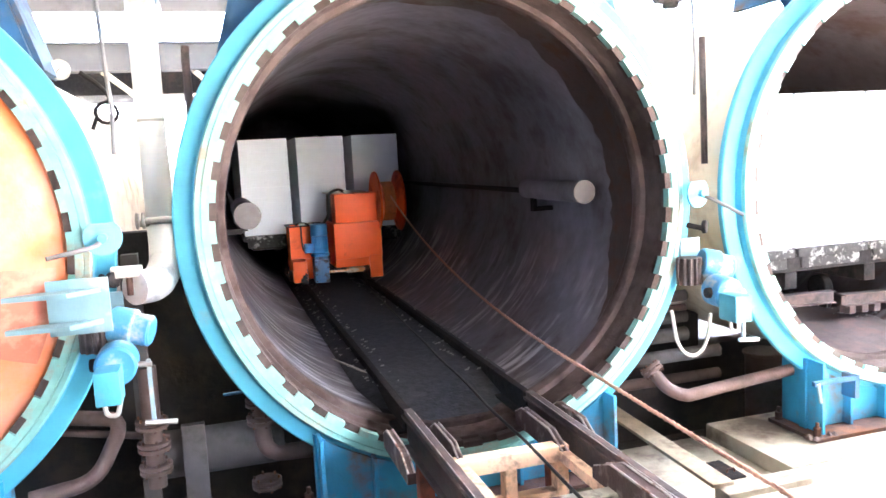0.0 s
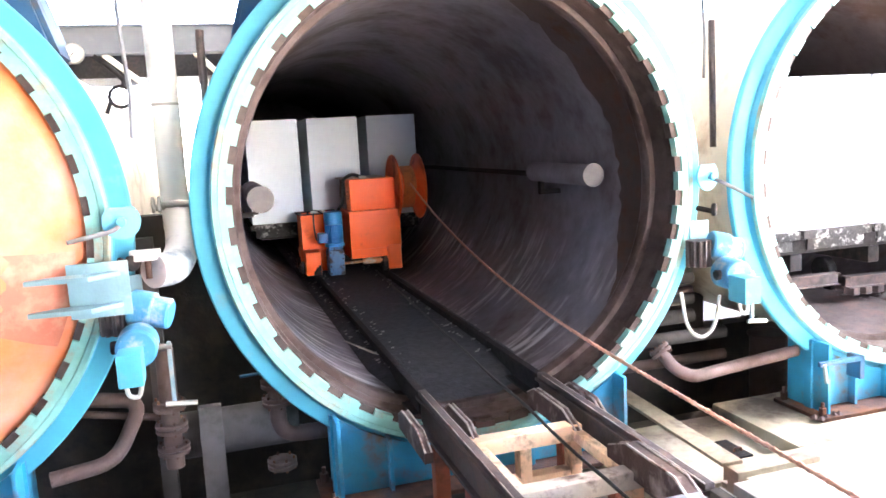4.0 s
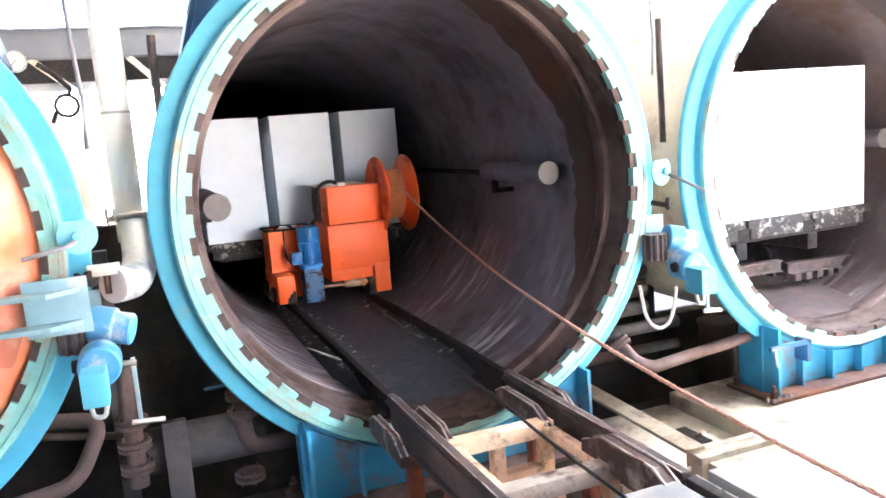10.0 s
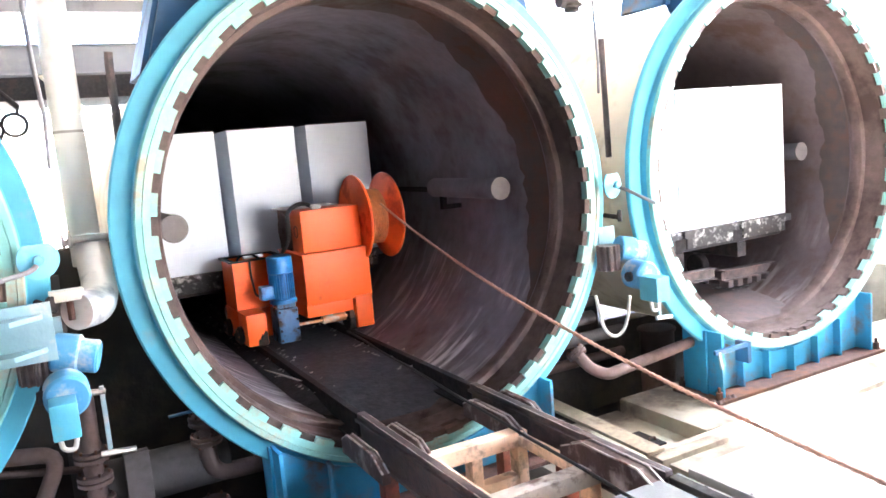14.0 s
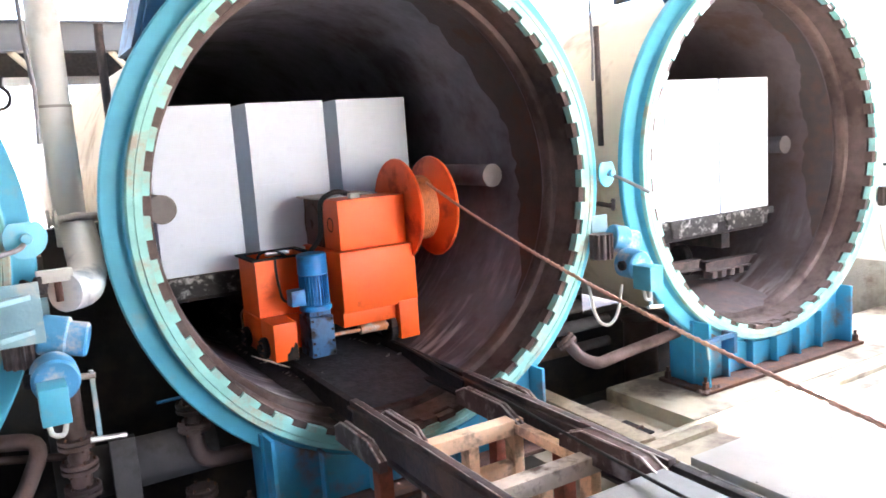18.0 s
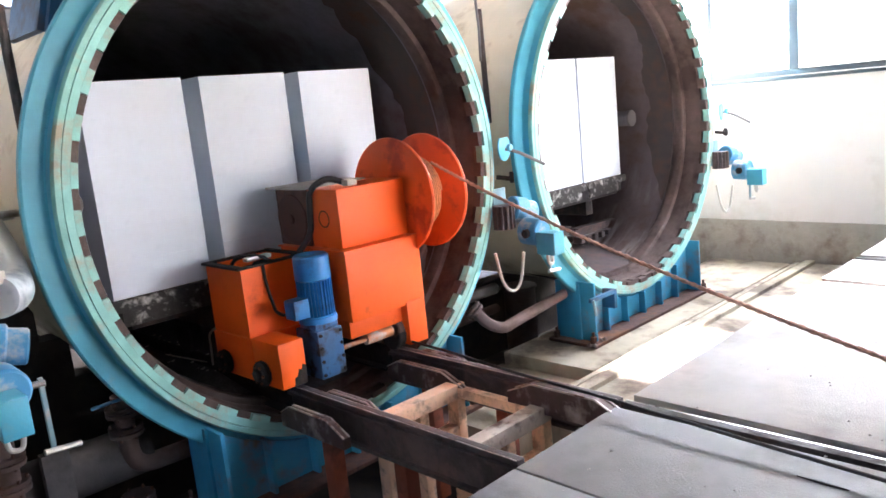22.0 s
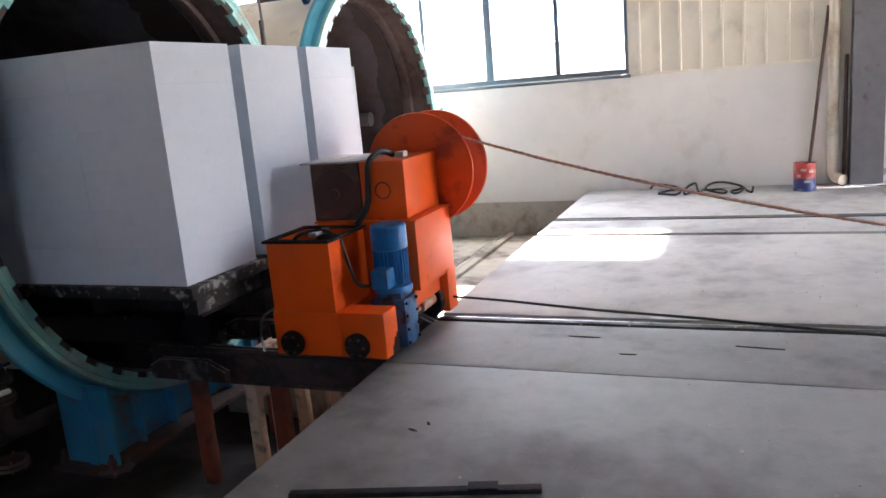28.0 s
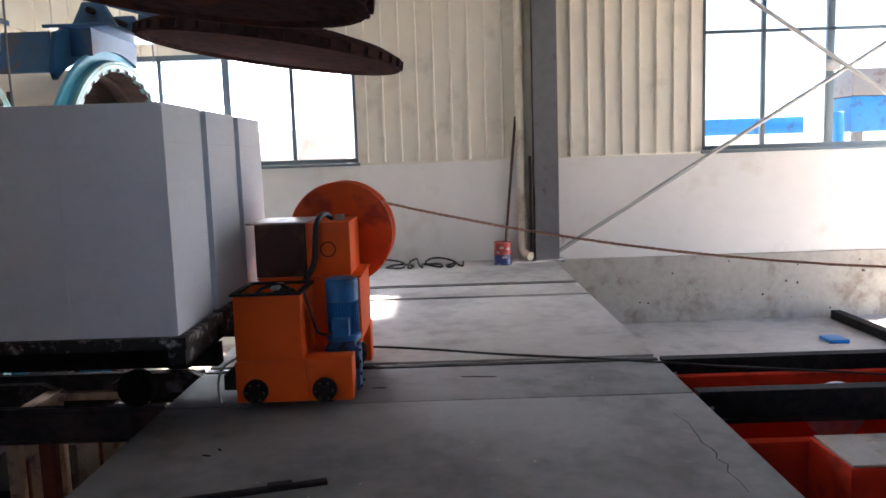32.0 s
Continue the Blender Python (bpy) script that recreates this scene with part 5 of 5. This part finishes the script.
def east_wall():
    X = WALL_X
    ob = thing("wall_east", "white plastered lower wall with cream ribbed sheeting above", "wall", None, "", "structure")
    bm = B()
    box(bm, X, X + 0.25, -13, EDGE_IN, FZ - 0.02, 1.29)
    box(bm, X, X + 0.25, EDGE_IN, 3.2, -0.345, 1.29)
    part("plinth_wall", bm, M_WHITE_WALL, ob, "white plastered lower wall")
    bm = B()
    box(bm, X - 0.03, X + 0.25, -13, EDGE_IN, -1.5, FZ - 0.024)
    box(bm, X - 0.012, X + 0.25, EDGE_IN, 3.2, -1.5, -0.349)
    part("pit_side", bm, M_PITWALL, ob, "raw pitted concrete pit side")
    Z1 = 6.3
    W1, W2 = (-2.40, 2.5), (-12.9, -7.57)
    for y0, y1, z0, z1 in ((-7.57, -2.40, 1.32, Z1), (-2.40, 2.5, 3.0, Z1), (2.5, 3.2, 1.32, Z1), (-12.9, -7.57, 4.0, Z1), (-13, -12.9, 1.32, Z1)):
        bm = B()
        ribbed(bm, X + 0.03, y0, y1, z0, z1)
        part("sheeting", bm, M_CLAD, ob, "cream ribbed sheeting")
    bm = B()
    box(bm, X - 0.012, X + 0.02, -7.57, -2.40, 1.29, 1.325, 0.004)
    part("flashing", bm, M_CLAD, ob)
    # tie holes and pock marks in the raw concrete
    random.seed(31)
    for i in range(26):
        y, z, r = random.uniform(-11.5, -5.3), random.uniform(-1.2, -0.25), random.uniform(0.010, 0.026)
        bm = B()
        n = 7
        v = [bm.verts.new((X - 0.0315, y + r * random.uniform(0.6, 1.3) * math.cos(6.283 * k / n), z + r * random.uniform(0.5, 1.0) * math.sin(6.283 * k / n))) for k in range(n)]
        bm.faces.new(v)
        part("pock_mark", bm, M_PIT, ob, "dark pock mark in the concrete")
    # windows
    def window(name, y0, y1, z0, z1, mullions, transoms, doubles=()):
        w = thing(name, "aluminium sliding window with clear panes", "window", None, "", "structure")
        x = X + 0.03
        def bar(a0, a1, b0, b1, d=0.05, nm="window_frame"):
            bm = B()
            box(bm, x - 0.01, x + d, a0, a1, b0, b1, 0.004)
            part(nm, bm, M_ALU, w)
        bar(y0, y1, z0 - 0.0, z0 + 0.07)
        bar(y0, y1, z1 - 0.05, z1)
        bar(y0, y0 + 0.045, z0 + 0.07, z1 - 0.05)
        bar(y1 - 0.045, y1, z0 + 0.07, z1 - 0.05)
        cuts = sorted([y0 + 0.045, y1 - 0.045] + list(mullions))
        for m in mullions:
            wd = 0.055 if m in doubles else 0.032
            bar(m - wd, m + wd, z0 + 0.07, z1 - 0.05, 0.06, "mullion")
        for tz in transoms:
            bar(y0 + 0.045, y1 - 0.045, tz - 0.025, tz + 0.025, 0.055, "transom")
        for a, b in zip(cuts, cuts[1:]):
            bm = B()
            box(bm, x + 0.02, x + 0.026, a, b, z0 + 0.07, z1 - 0.05)
            p = part("pane", bm, M_GLASS, w)
            p.visible_shadow = False
        bm = B()
        box(bm, X - 0.03, X + 0.02, y0 - 0.03, y1 + 0.03, z0 - 0.045, z0 - 0.002, 0.004)
        part("window_sill", bm, M_ALU, w)
    window("window_1", W1[0], W1[1], 1.33, 3.0, (-1.455, -0.48, 0.50, 1.48), (2.94,), (-0.48, 1.48))
    window("window_2", W2[0], W2[1], 1.34, 4.0, (-8.47, -9.46, -10.4, -11.3, -12.2), (3.07,), (-9.46, -11.3))


M_GLASS = bpy.data.materials.new("clear glass")
M_GLASS.use_nodes = True
gb_ = M_GLASS.node_tree.nodes["Principled BSDF"]
gb_.inputs["Transmission Weight"].default_value = 1.0
gb_.inputs["Roughness"].default_value = 0.02
gb_.inputs["IOR"].default_value = 1.1
gb_.inputs["Base Color"].default_value = (0.97, 0.99, 0.98, 1)
east_wall()


def hall():
    ROOF = 6.3
    # roof out of view: shades hall and yard, pale to bounce light down
    bm = B()
    sx0, sx1, sy0, sy1 = SKY
    for x0, x1, y0, y1 in ((-14, sx0, -10.8, 12), (sx1, WALL_X + 0.3, -10.8, 12), (sx0, sx1, -10.8, sy0), (sx0, sx1, sy1, 12)):
        box(bm, x0, x1, y0, y1, ROOF, ROOF + 0.15)
    solid("ceiling", bm, M_CEILING, "unseen pale roof that shades the hall and bounces light, with one skylight", "ceiling", "structure")
    # added out of view: keeps the left dim, its opening lets in side light
    bm = B()
    for y0, y1, z0, z1 in ((-10.8, 3.2, -1.6, 2.2), (-10.8, 3.2, 4.4, ROOF), (-10.8, -8.2, 2.2, 4.4), (-5.6, 3.2, 2.2, 4.4)):
        box(bm, -14.2, -14, y0, y1, z0, z1)
    solid("wall_west", bm, M_ROOF, "unseen wall added to dim the left side, with an opening for side light", "wall", "structure")
    # invented wall out of view; size of its opening sets the front light
    bm = B()
    for x0, x1, z0, z1 in ((-14, 1.9, -1.6, ROOF), (1.9, WALL_X, 3.9, ROOF)):
        box(bm, x0, x1, -10.8, -10.6, z0, z1)
    solid("wall_south", bm, M_ROOF, "unseen wall added to shape the front light, with a wide opening", "wall", "structure")
    # sheet added out of view to keep direct sun off the transfer pit
    bm = B()
    box(bm, 1.6, WALL_X + 1, -16.0, -10.8, 4.3, 4.42)
    solid("canopy", bm, M_ROOF, "unseen flat sheet added to block sun at the south opening", "canopy", "structure")
    # apron added above the view; cuts the sky light coming over the vessels
    bm = B()
    box(bm, -14, WALL_X + 0.3, 12, 12.15, 4.5, ROOF)
    solid("wall_north", bm, M_ROOF, "unseen apron added under the far roof edge to cut sky light", "wall", "structure")


# roof opening placed so that the sun patch lands on the slab
SKY = (3.1, 4.34, -10.35, -8.5)
M_CEILING = material("pale roof sheet", (0.46, 0.46, 0.45), 0.7, 0, 0.05, 3, (0.34, 0.33, 0.31), 0.3, 0.8)
M_ROOF = material("dull grey sheet", (0.11, 0.11, 0.12), 0.7, 0, 0.06, 3, (0.07, 0.07, 0.07), 0.3, 0.8)
hall()


def column_and_pipes():
    c = thing("steel_column", "grey painted steel H column against the wall", "column")
    for x0, x1, y0, y1, nm in ((5.985, 6.01, -5.366, -5.016, "flange"), (6.205, 6.23, -5.366, -5.016, "flange"), (6.01, 6.205, -5.206, -5.176, "web")):
        bm = B()
        box(bm, x0, x1, y0, y1, FZ + 0.012, 6.3)
        part(nm, bm, M_STEEL_GREY, c)
    bm = B()
    box(bm, 5.92, 6.24, -5.45, -4.95, FZ, FZ + 0.012)
    part("base_plate", bm, M_STEEL_GREY, c)
    d = thing("downpipe", "cream plastic downpipe ending in an elbow", "pipe")
    bm = B()
    tube(bm, bend([(6.13, -4.83, 6.2), (6.13, -4.83, -0.05), (6.10, -4.88, -0.13), (6.0, -4.94, -0.14)], 0.07), 0.065, 20)
    part("pipe", bm, M_CREAM_PIPE, d)
    for z in (0.12, 1.33, 2.6):
        bm = B()
        tube(bm, [(6.13, -4.83, z), (6.13, -4.83, z + 0.09)], 0.071, 20)
        part("socket", bm, M_CREAM_PIPE, d)
    bm = B()
    tube(bm, [(6.15, -4.965, FZ), (6.15, -4.965, 1.35)], 0.022, 10)
    solid("conduit", bm, M_PIPE_RUST, "rusty thin conduit beside the column", "pipe")
    # crossed bracing tubes
    b = thing("cross_brace", "grey crossed bracing tubes with a gusset", "brace")
    for p, q in (((6.12, -5.30, -0.13), (6.12, -12.8, 4.40)), ((6.08, -6.8, 4.44), (6.08, -12.9, 0.22))):
        bm = B()
        tube(bm, [p, q], 0.032, 14)
        part("tube", bm, M_BRACE, b)
    bm = B()
    box(bm, 6.085, 6.115, -9.52, -9.30, 2.44, 2.60, 0.004)
    part("gusset", bm, M_BRACE, b)
    # paint tin and stick
    t = thing("paint_tin", "red and blue paint tin on the slab by the wall", "tin")
    bm = B()
    lathe(bm, [(0.0, 0.0), (0.125, 0.0), (0.128, 0.006), (0.125, 0.012), (0.125, 0.15)], 32, "z")
    part("lower_body", bm, M_TIN_BLUE, t, "dark blue lower band", pose(5.76, -4.50, FZ))
    bm = B()
    lathe(bm, [(0.125, 0.15), (0.125, 0.32), (0.129, 0.326), (0.125, 0.334), (0.117, 0.33), (0.117, 0.06), (0.0, 0.06)], 32, "z")
    part("upper_body", bm, M_TIN_RED, t, "red upper band", pose(5.76, -4.50, FZ))
    for k, (a, z, w) in enumerate(((-150, 0.22, 0.05), (-190, 0.24, 0.06), (-170, 0.10, 0.07), (-215, 0.17, 0.05))):
        bm = B()
        for j in range(5):
            q0, q1 = radians(a) + (j / 5 - 0.5) * w / 0.126, radians(a) + ((j + 1) / 5 - 0.5) * w / 0.126
            v = [bm.verts.new((0.1265 * math.cos(q), 0.1265 * math.sin(q), z + h)) for q, h in ((q0, 0), (q1, 0), (q1, 0.03), (q0, 0.03))]
            bm.faces.new(v)
        part("label_bar", bm, M_WHITE_METAL, t, "", pose(5.76, -4.50, FZ))
    bm = B()
    tube(bm, [(5.80, -4.53, FZ + 0.07), (6.17, -4.765, 1.93)], 0.02, 10)
    solid("stick", bm, M_STICK, "dark wooden stick standing in the tin", "stick")
    # tangled cable on the floor by the wall
    random.seed(5)
    bm = B()
    pts = []
    for i in range(90):
        a = i * 0.42
        pts.append((5.72 + 0.17 * math.sin(a * 1.0) + 0.05 * math.sin(a * 2.7), -2.80 - 0.0128 * i + 0.19 * math.cos(a) * (0.5 + 0.5 * math.sin(i * 0.13)), FZ + 0.022 + 0.085 * max(0, math.sin(a * 0.5 + 1)) ** 2))
    tube(bm, pts, 0.014, 7)
    solid("cable_tangle", bm, M_RUBBER, "tangled black cable lying by the wall", "cable")
    # flat bar lying on the slab
    bm = B()
    box(bm, -0.51, 0.51, -0.022, 0.022, 0.0, 0.022, 0.005)
    box(bm, 0.22, 0.34, -0.03, 0.03, 0.022, 0.034, 0.004)
    solid("crowbar", bm, M_BLACK, "black iron bar lying on the slab", "bar", at=pose(-1.84, -2.585, FZ, 0, 0, -74.8))


M_CREAM_PIPE = material("cream plastic pipe", (0.66, 0.60, 0.48), 0.4, 0, 0.04, 4, (0.45, 0.38, 0.28), 0.2, 2.0, 0.03)
M_BRACE = material("galvanised tube", (0.40, 0.40, 0.39), 0.45, 0.5, 0.1, 8)
M_TIN_RED = material("red tin", (0.45, 0.05, 0.04), 0.35, 0.1, 0.15, 10, (0.5, 0.45, 0.42), 0.25, 8.0)
M_TIN_BLUE = material("blue tin", (0.03, 0.05, 0.20), 0.35, 0.1, 0.15, 10, (0.4, 0.38, 0.45), 0.25, 8.0)
M_STICK = material("dark stick", (0.07, 0.035, 0.025), 0.7, 0, 0.3, 20)
column_and_pipes()


# ---- transfer car in its pit ----
def transfer_car():
    t = thing("transfer_car", "red-orange transfer car with black rails in the pit", "transfer car")
    for s in (-1, 1):
        bm = B()
        x = s * GAUGE
        ibeam(bm, x, -9.5, EDGE_OUT - 0.03, FZ - 0.22, FZ, 0.055, 0.015, 0.026)
        part("rail_beam", bm, M_BLACK, t, "black rail beam")
        for y in (-5.3, -5.42):
            bm = B()
            disc(bm, (x - 0.016, y, FZ - 0.12), (-1, 0, 0), 0.012, 0.012, 8)
            part("bolt", bm, M_SILVER, t)
    for x in (-0.75, 0.12):
        bm = B()
        box(bm, x, x + 0.08, -9.4, EDGE_OUT - 0.10, -0.85, FZ - 0.24, 0.006)
        part("side_girder", bm, M_RED, t, "red-orange girder")
    bm = B()
    box(bm, 0.22, 0.30, -9.4, EDGE_OUT - 0.06, -0.62, FZ - 0.10, 0.006)
    part("inner_girder", bm, M_RED, t, "red-orange girder between the rails")
    bm = B()
    box(bm, -0.74, 0.16, -9.4, EDGE_OUT - 0.12, -0.86, -0.80)
    part("deck", bm, M_RED, t)
    bm = B()
    box(bm, -1.30, -0.80, -6.55, -5.88, -0.80, -0.40, 0.012)
    box(bm, -1.55, -1.31, -6.55, -5.84, -0.80, -0.62, 0.012)
    part("wheel_housing", bm, M_RED, t, "red-orange wheel housing")
    bm = B()
    box(bm, -1.28, -0.82, -6.5, -5.90, -0.40, -0.385, 0.004)
    part("cover_plate", bm, M_WHITE_METAL, t, "pale dusty cover plate")
    bm = B()
    disc(bm, (-1.14, -6.72, -0.80), (0, 0, 1), 0.13, 0.62, 24, 0.012)
    part("motor", bm, M_MOTOR, t, "blue motor")
    bm = B()
    disc(bm, (-0.32, -6.3, -0.42), (1, 0, 0), 0.20, 0.05, 32, 0.01)
    part("cable_reel", bm, M_SILVER, t, "steel reel between the rails")
    bm = B()
    tube(bm, [(-0.05 + 0.15 * math.cos(a), -6.45 + 0.26 * math.sin(a), FZ - 0.19 + 0.02 * math.sin(3 * a)) for a in [i * 0.35 for i in range(40)]], 0.008, 6)
    part("cable_loop", bm, M_RUBBER, t, "loop of black cable")
    for s in (-1, 1):
        for y in (-5.7, -8.9):
            bm = B()
            disc(bm, (s * 0.62 - 0.05, y, -1.05), (1, 0, 0), 0.20, 0.10, 28, 0.012)
            part("wheel", bm, M_BLACK, t)
    bm = B()
    box(bm, 0.2, 6.1, -9.62, -9.47, -1.25, -1.12, 0.01)
    solid("crane_rail", bm, M_BLACK, "black rail along the transfer pit floor", "rail")
    bm = B()
    box(bm, 4.6, 4.9, -8.98, -8.72, -1.25, -1.20, 0.006)
    solid("pit_cover", bm, M_MOTOR, "small blue cover on the pit floor", "cover")


transfer_car()


# ---- yard behind and outside ----
def yard():
    # grey girder bridge behind the vessels
    g = thing("girder_bridge", "grey steel girder gantry behind the vessels", "gantry")
    bm = B()
    box(bm, -9, 9, 9.0, 9.12, 3.02, 3.42, 0.01)
    part("web", bm, M_STEEL_PALE, g)
    for z in (3.0, 3.42):
        bm = B()
        box(bm, -9, 9, 8.9, 9.22, z, z + 0.03)
        part("flange", bm, M_STEEL_PALE, g)
    for i in range(13):
        bm = B()
        tube(bm, [(-8.6 + i * 1.4, 9.06, 3.0), (-8.0 + i * 1.4, 9.9, 2.5)], 0.05, 6)
        part("bracket", bm, M_SHELL_OUT, g)
    bm = B()
    box(bm, -9, 9, 9.8, 11.6, 2.70, 3.15)
    part("walkway", bm, M_BLACK, g, "dark walkway under the girder")
    for x in (-7, -4.6, 2.1, 7):
        bm = B()
        box(bm, x - 0.1, x + 0.1, 9.3, 9.5, -1.7, 3.0)
        part("post", bm, M_STEEL_PALE, g)
    bm = B()
    box(bm, -24, 24, 24, 30, -1.7, 3.0)
    solid("far_building", bm, M_WHITE_WALL, "long pale building across the yard", "building")
    # steam pipes above the vessels
    for z, y, r in ((3.16, 2.2, 0.18), (2.80, 2.2, 0.06)):
        pipe("overhead_pipe", "cream lagged pipe above the vessels", [(-9, y, z), (WALL_X - 0.4, y, z)], r, M_SHELL_OUT, group="overhead pipes")
    for x in (-7.2, -5.3, -1.8, 1.8, 5.35):
        bm = B()
        box(bm, x - 0.05, x + 0.05, 1.85, 2.60, 2.92, 2.978, 0.004)
        solid("pipe_support", bm, M_BLUE_DARK, "dark blue cross arm under the lagged pipe", "support", group="pipe supports")
        bm = B()
        box(bm, x - 0.03, x + 0.03, 2.50, 2.58, 2.68, 6.3, 0.004)
        solid("pipe_hanger", bm, M_BLUE_DARK, "dark blue hanger of the pipe rack", "hanger", group="pipe hangers")
        bm = B()
        box(bm, x - 0.05, x + 0.05, 1.85, 2.60, 2.68, 2.738, 0.004)
        solid("pipe_support", bm, M_BLUE_DARK, "dark blue cross arm under the lagged pipe", "support", group="pipe supports")
    for y, z in ((1.92, 3.04), (2.54, 3.46)):
        bm = B()
        box(bm, -9, WALL_X - 0.3, y - 0.06, y + 0.06, z - 0.06, z + 0.06, 0.006)
        solid("pipe_rack_beam", bm, M_BLUE_DARK, "dark blue beam of the pipe rack", "beam", group="rack beams")
    # outside the windows
    bm = B()
    box(bm, 13, 13.4, -12.2, -6.5, 1.66, 2.05, 0.02)
    solid("blue_shed", bm, M_MOTOR, "blue shed roof edge outside the window", "shed")
    bm = B()
    box(bm, 13.02, 14, -9.0, -6.6, -1.7, 1.655)
    solid("shed_wall", bm, M_BLACK, "dark lower wall of the shed outside", "shed")
    bm = B()
    disc(bm, (11.0, -11.97, -1.7), (0, 0, 1), 0.14, 3.75, 24, 0.02)
    solid("blue_tank", bm, M_MOTOR, "blue pipe tank standing outside the window", "tank")
    bm = B()
    box(bm, 11.0, 12.0, -1.62, -0.55, -1.7, 1.87)
    solid("grey_block", bm, M_CONCRETE, "grey concrete block outside the window", "block")


def outside_shed():
    t = thing("tank_trailer", "dark blue box body with a black cab outside the window", "trailer")
    bm = B()
    box(bm, 11.0, 12.0, -14.5, -12.26, 1.62, 2.35, 0.02)
    part("body", bm, M_MOTOR, t)
    bm = B()
    box(bm, 11.0, 12.0, -14.5, -12.26, 2.36, 2.93, 0.02)
    part("top_rack", bm, M_STEEL_GREY, t, "dark grey top")
    for y in (-12.6, -14.2):
        bm = B()
        box(bm, 11.3, 11.5, y - 0.08, y + 0.08, -1.7, 1.62)
        part("leg", bm, M_STEEL_GREY, t)


M_STEEL_PALE = material("pale grey steel", (0.13, 0.135, 0.15), 0.55, 0.1, 0.08, 6, (0.2, 0.19, 0.19), 0.2, 1.5)
yard()
outside_shed()


def motions():
    rows = [(0, 6.22), (3, 5.72), (6, 4.81), (9, 4.20), (11, 3.675), (13, 3.205), (16, 2.46), (17, 2.14), (19, 1.60), (21, 1.02), (23, 0.455), (24, 0.135), (27, -0.71), (28, -0.985), (30, -1.577), (32, -2.175)]
    walk(stack, [(t, pose(0, y, 0)) for t, y in rows])
    walk(winch, [(t, pose(0, y, 0)) for t, y in rows])

    def at(t):
        for (t0, y0), (t1, y1) in zip(rows, rows[1:]):
            if t <= t1:
                return y0 + (y1 - y0) * (t - t0) / (t1 - t0)
        return rows[-1][1]
    # the drum winds the rope in as the car comes on
    walk(drum_part, [(t, pose(0.585, -0.71, 0.81, math.degrees((rows[0][1] - at(t)) / 0.25), 0, 0)) for t in range(33)])
    aims = []
    for t, z0, fall in ((0, 0.88, 0.295), (3, 0.88, 0.295), (8, 0.90, 0.30), (13, 0.92, 0.309), (16, 0.97, 0.32), (20, 1.035, 0.338), (22, 1.02, 0.385), (24, 1.02, 0.347), (27, 1.02, 0.365), (28, 1.025, 0.313), (29, 1.02, 0.36), (30, 1.005, 0.41), (31, 1.03, 0.33), (32, 1.055, 0.255)):
        d = Vector((0.75, at(t) - 0.95, z0))
        a = Vector((0.45, -5.5, 0)) - Vector((d.x, d.y, 0))
        a.z = -fall * a.length
        aims.append((t, Matrix.Translation(d) @ a.to_track_quat("-Y", "Z").to_matrix().to_4x4()))
    walk(rope, aims)
    tails = []
    for t, sx, sz, ex in ((0, 0.22, -0.10, -0.14), (8, 0.20, -0.10, -0.14), (16, 0.28, -0.10, -0.07), (20, 0.32, -0.08, 0.0), (24, 0.38, -0.03, 0.10), (28, 0.42, 0.0, 0.20), (30, 0.43, 0.0, 0.25), (32, 0.44, 0.0, 0.30)):
        d = Vector((sx + 0.06, at(t) - 0.93, sz - 0.075))
        a = Vector((ex, -5.0, FZ + 0.02)) - d
        tails.append((t, Matrix.Translation(d) @ a.to_track_quat("-Y", "Z").to_matrix().to_4x4()))
    walk(cable, tails)


motions()
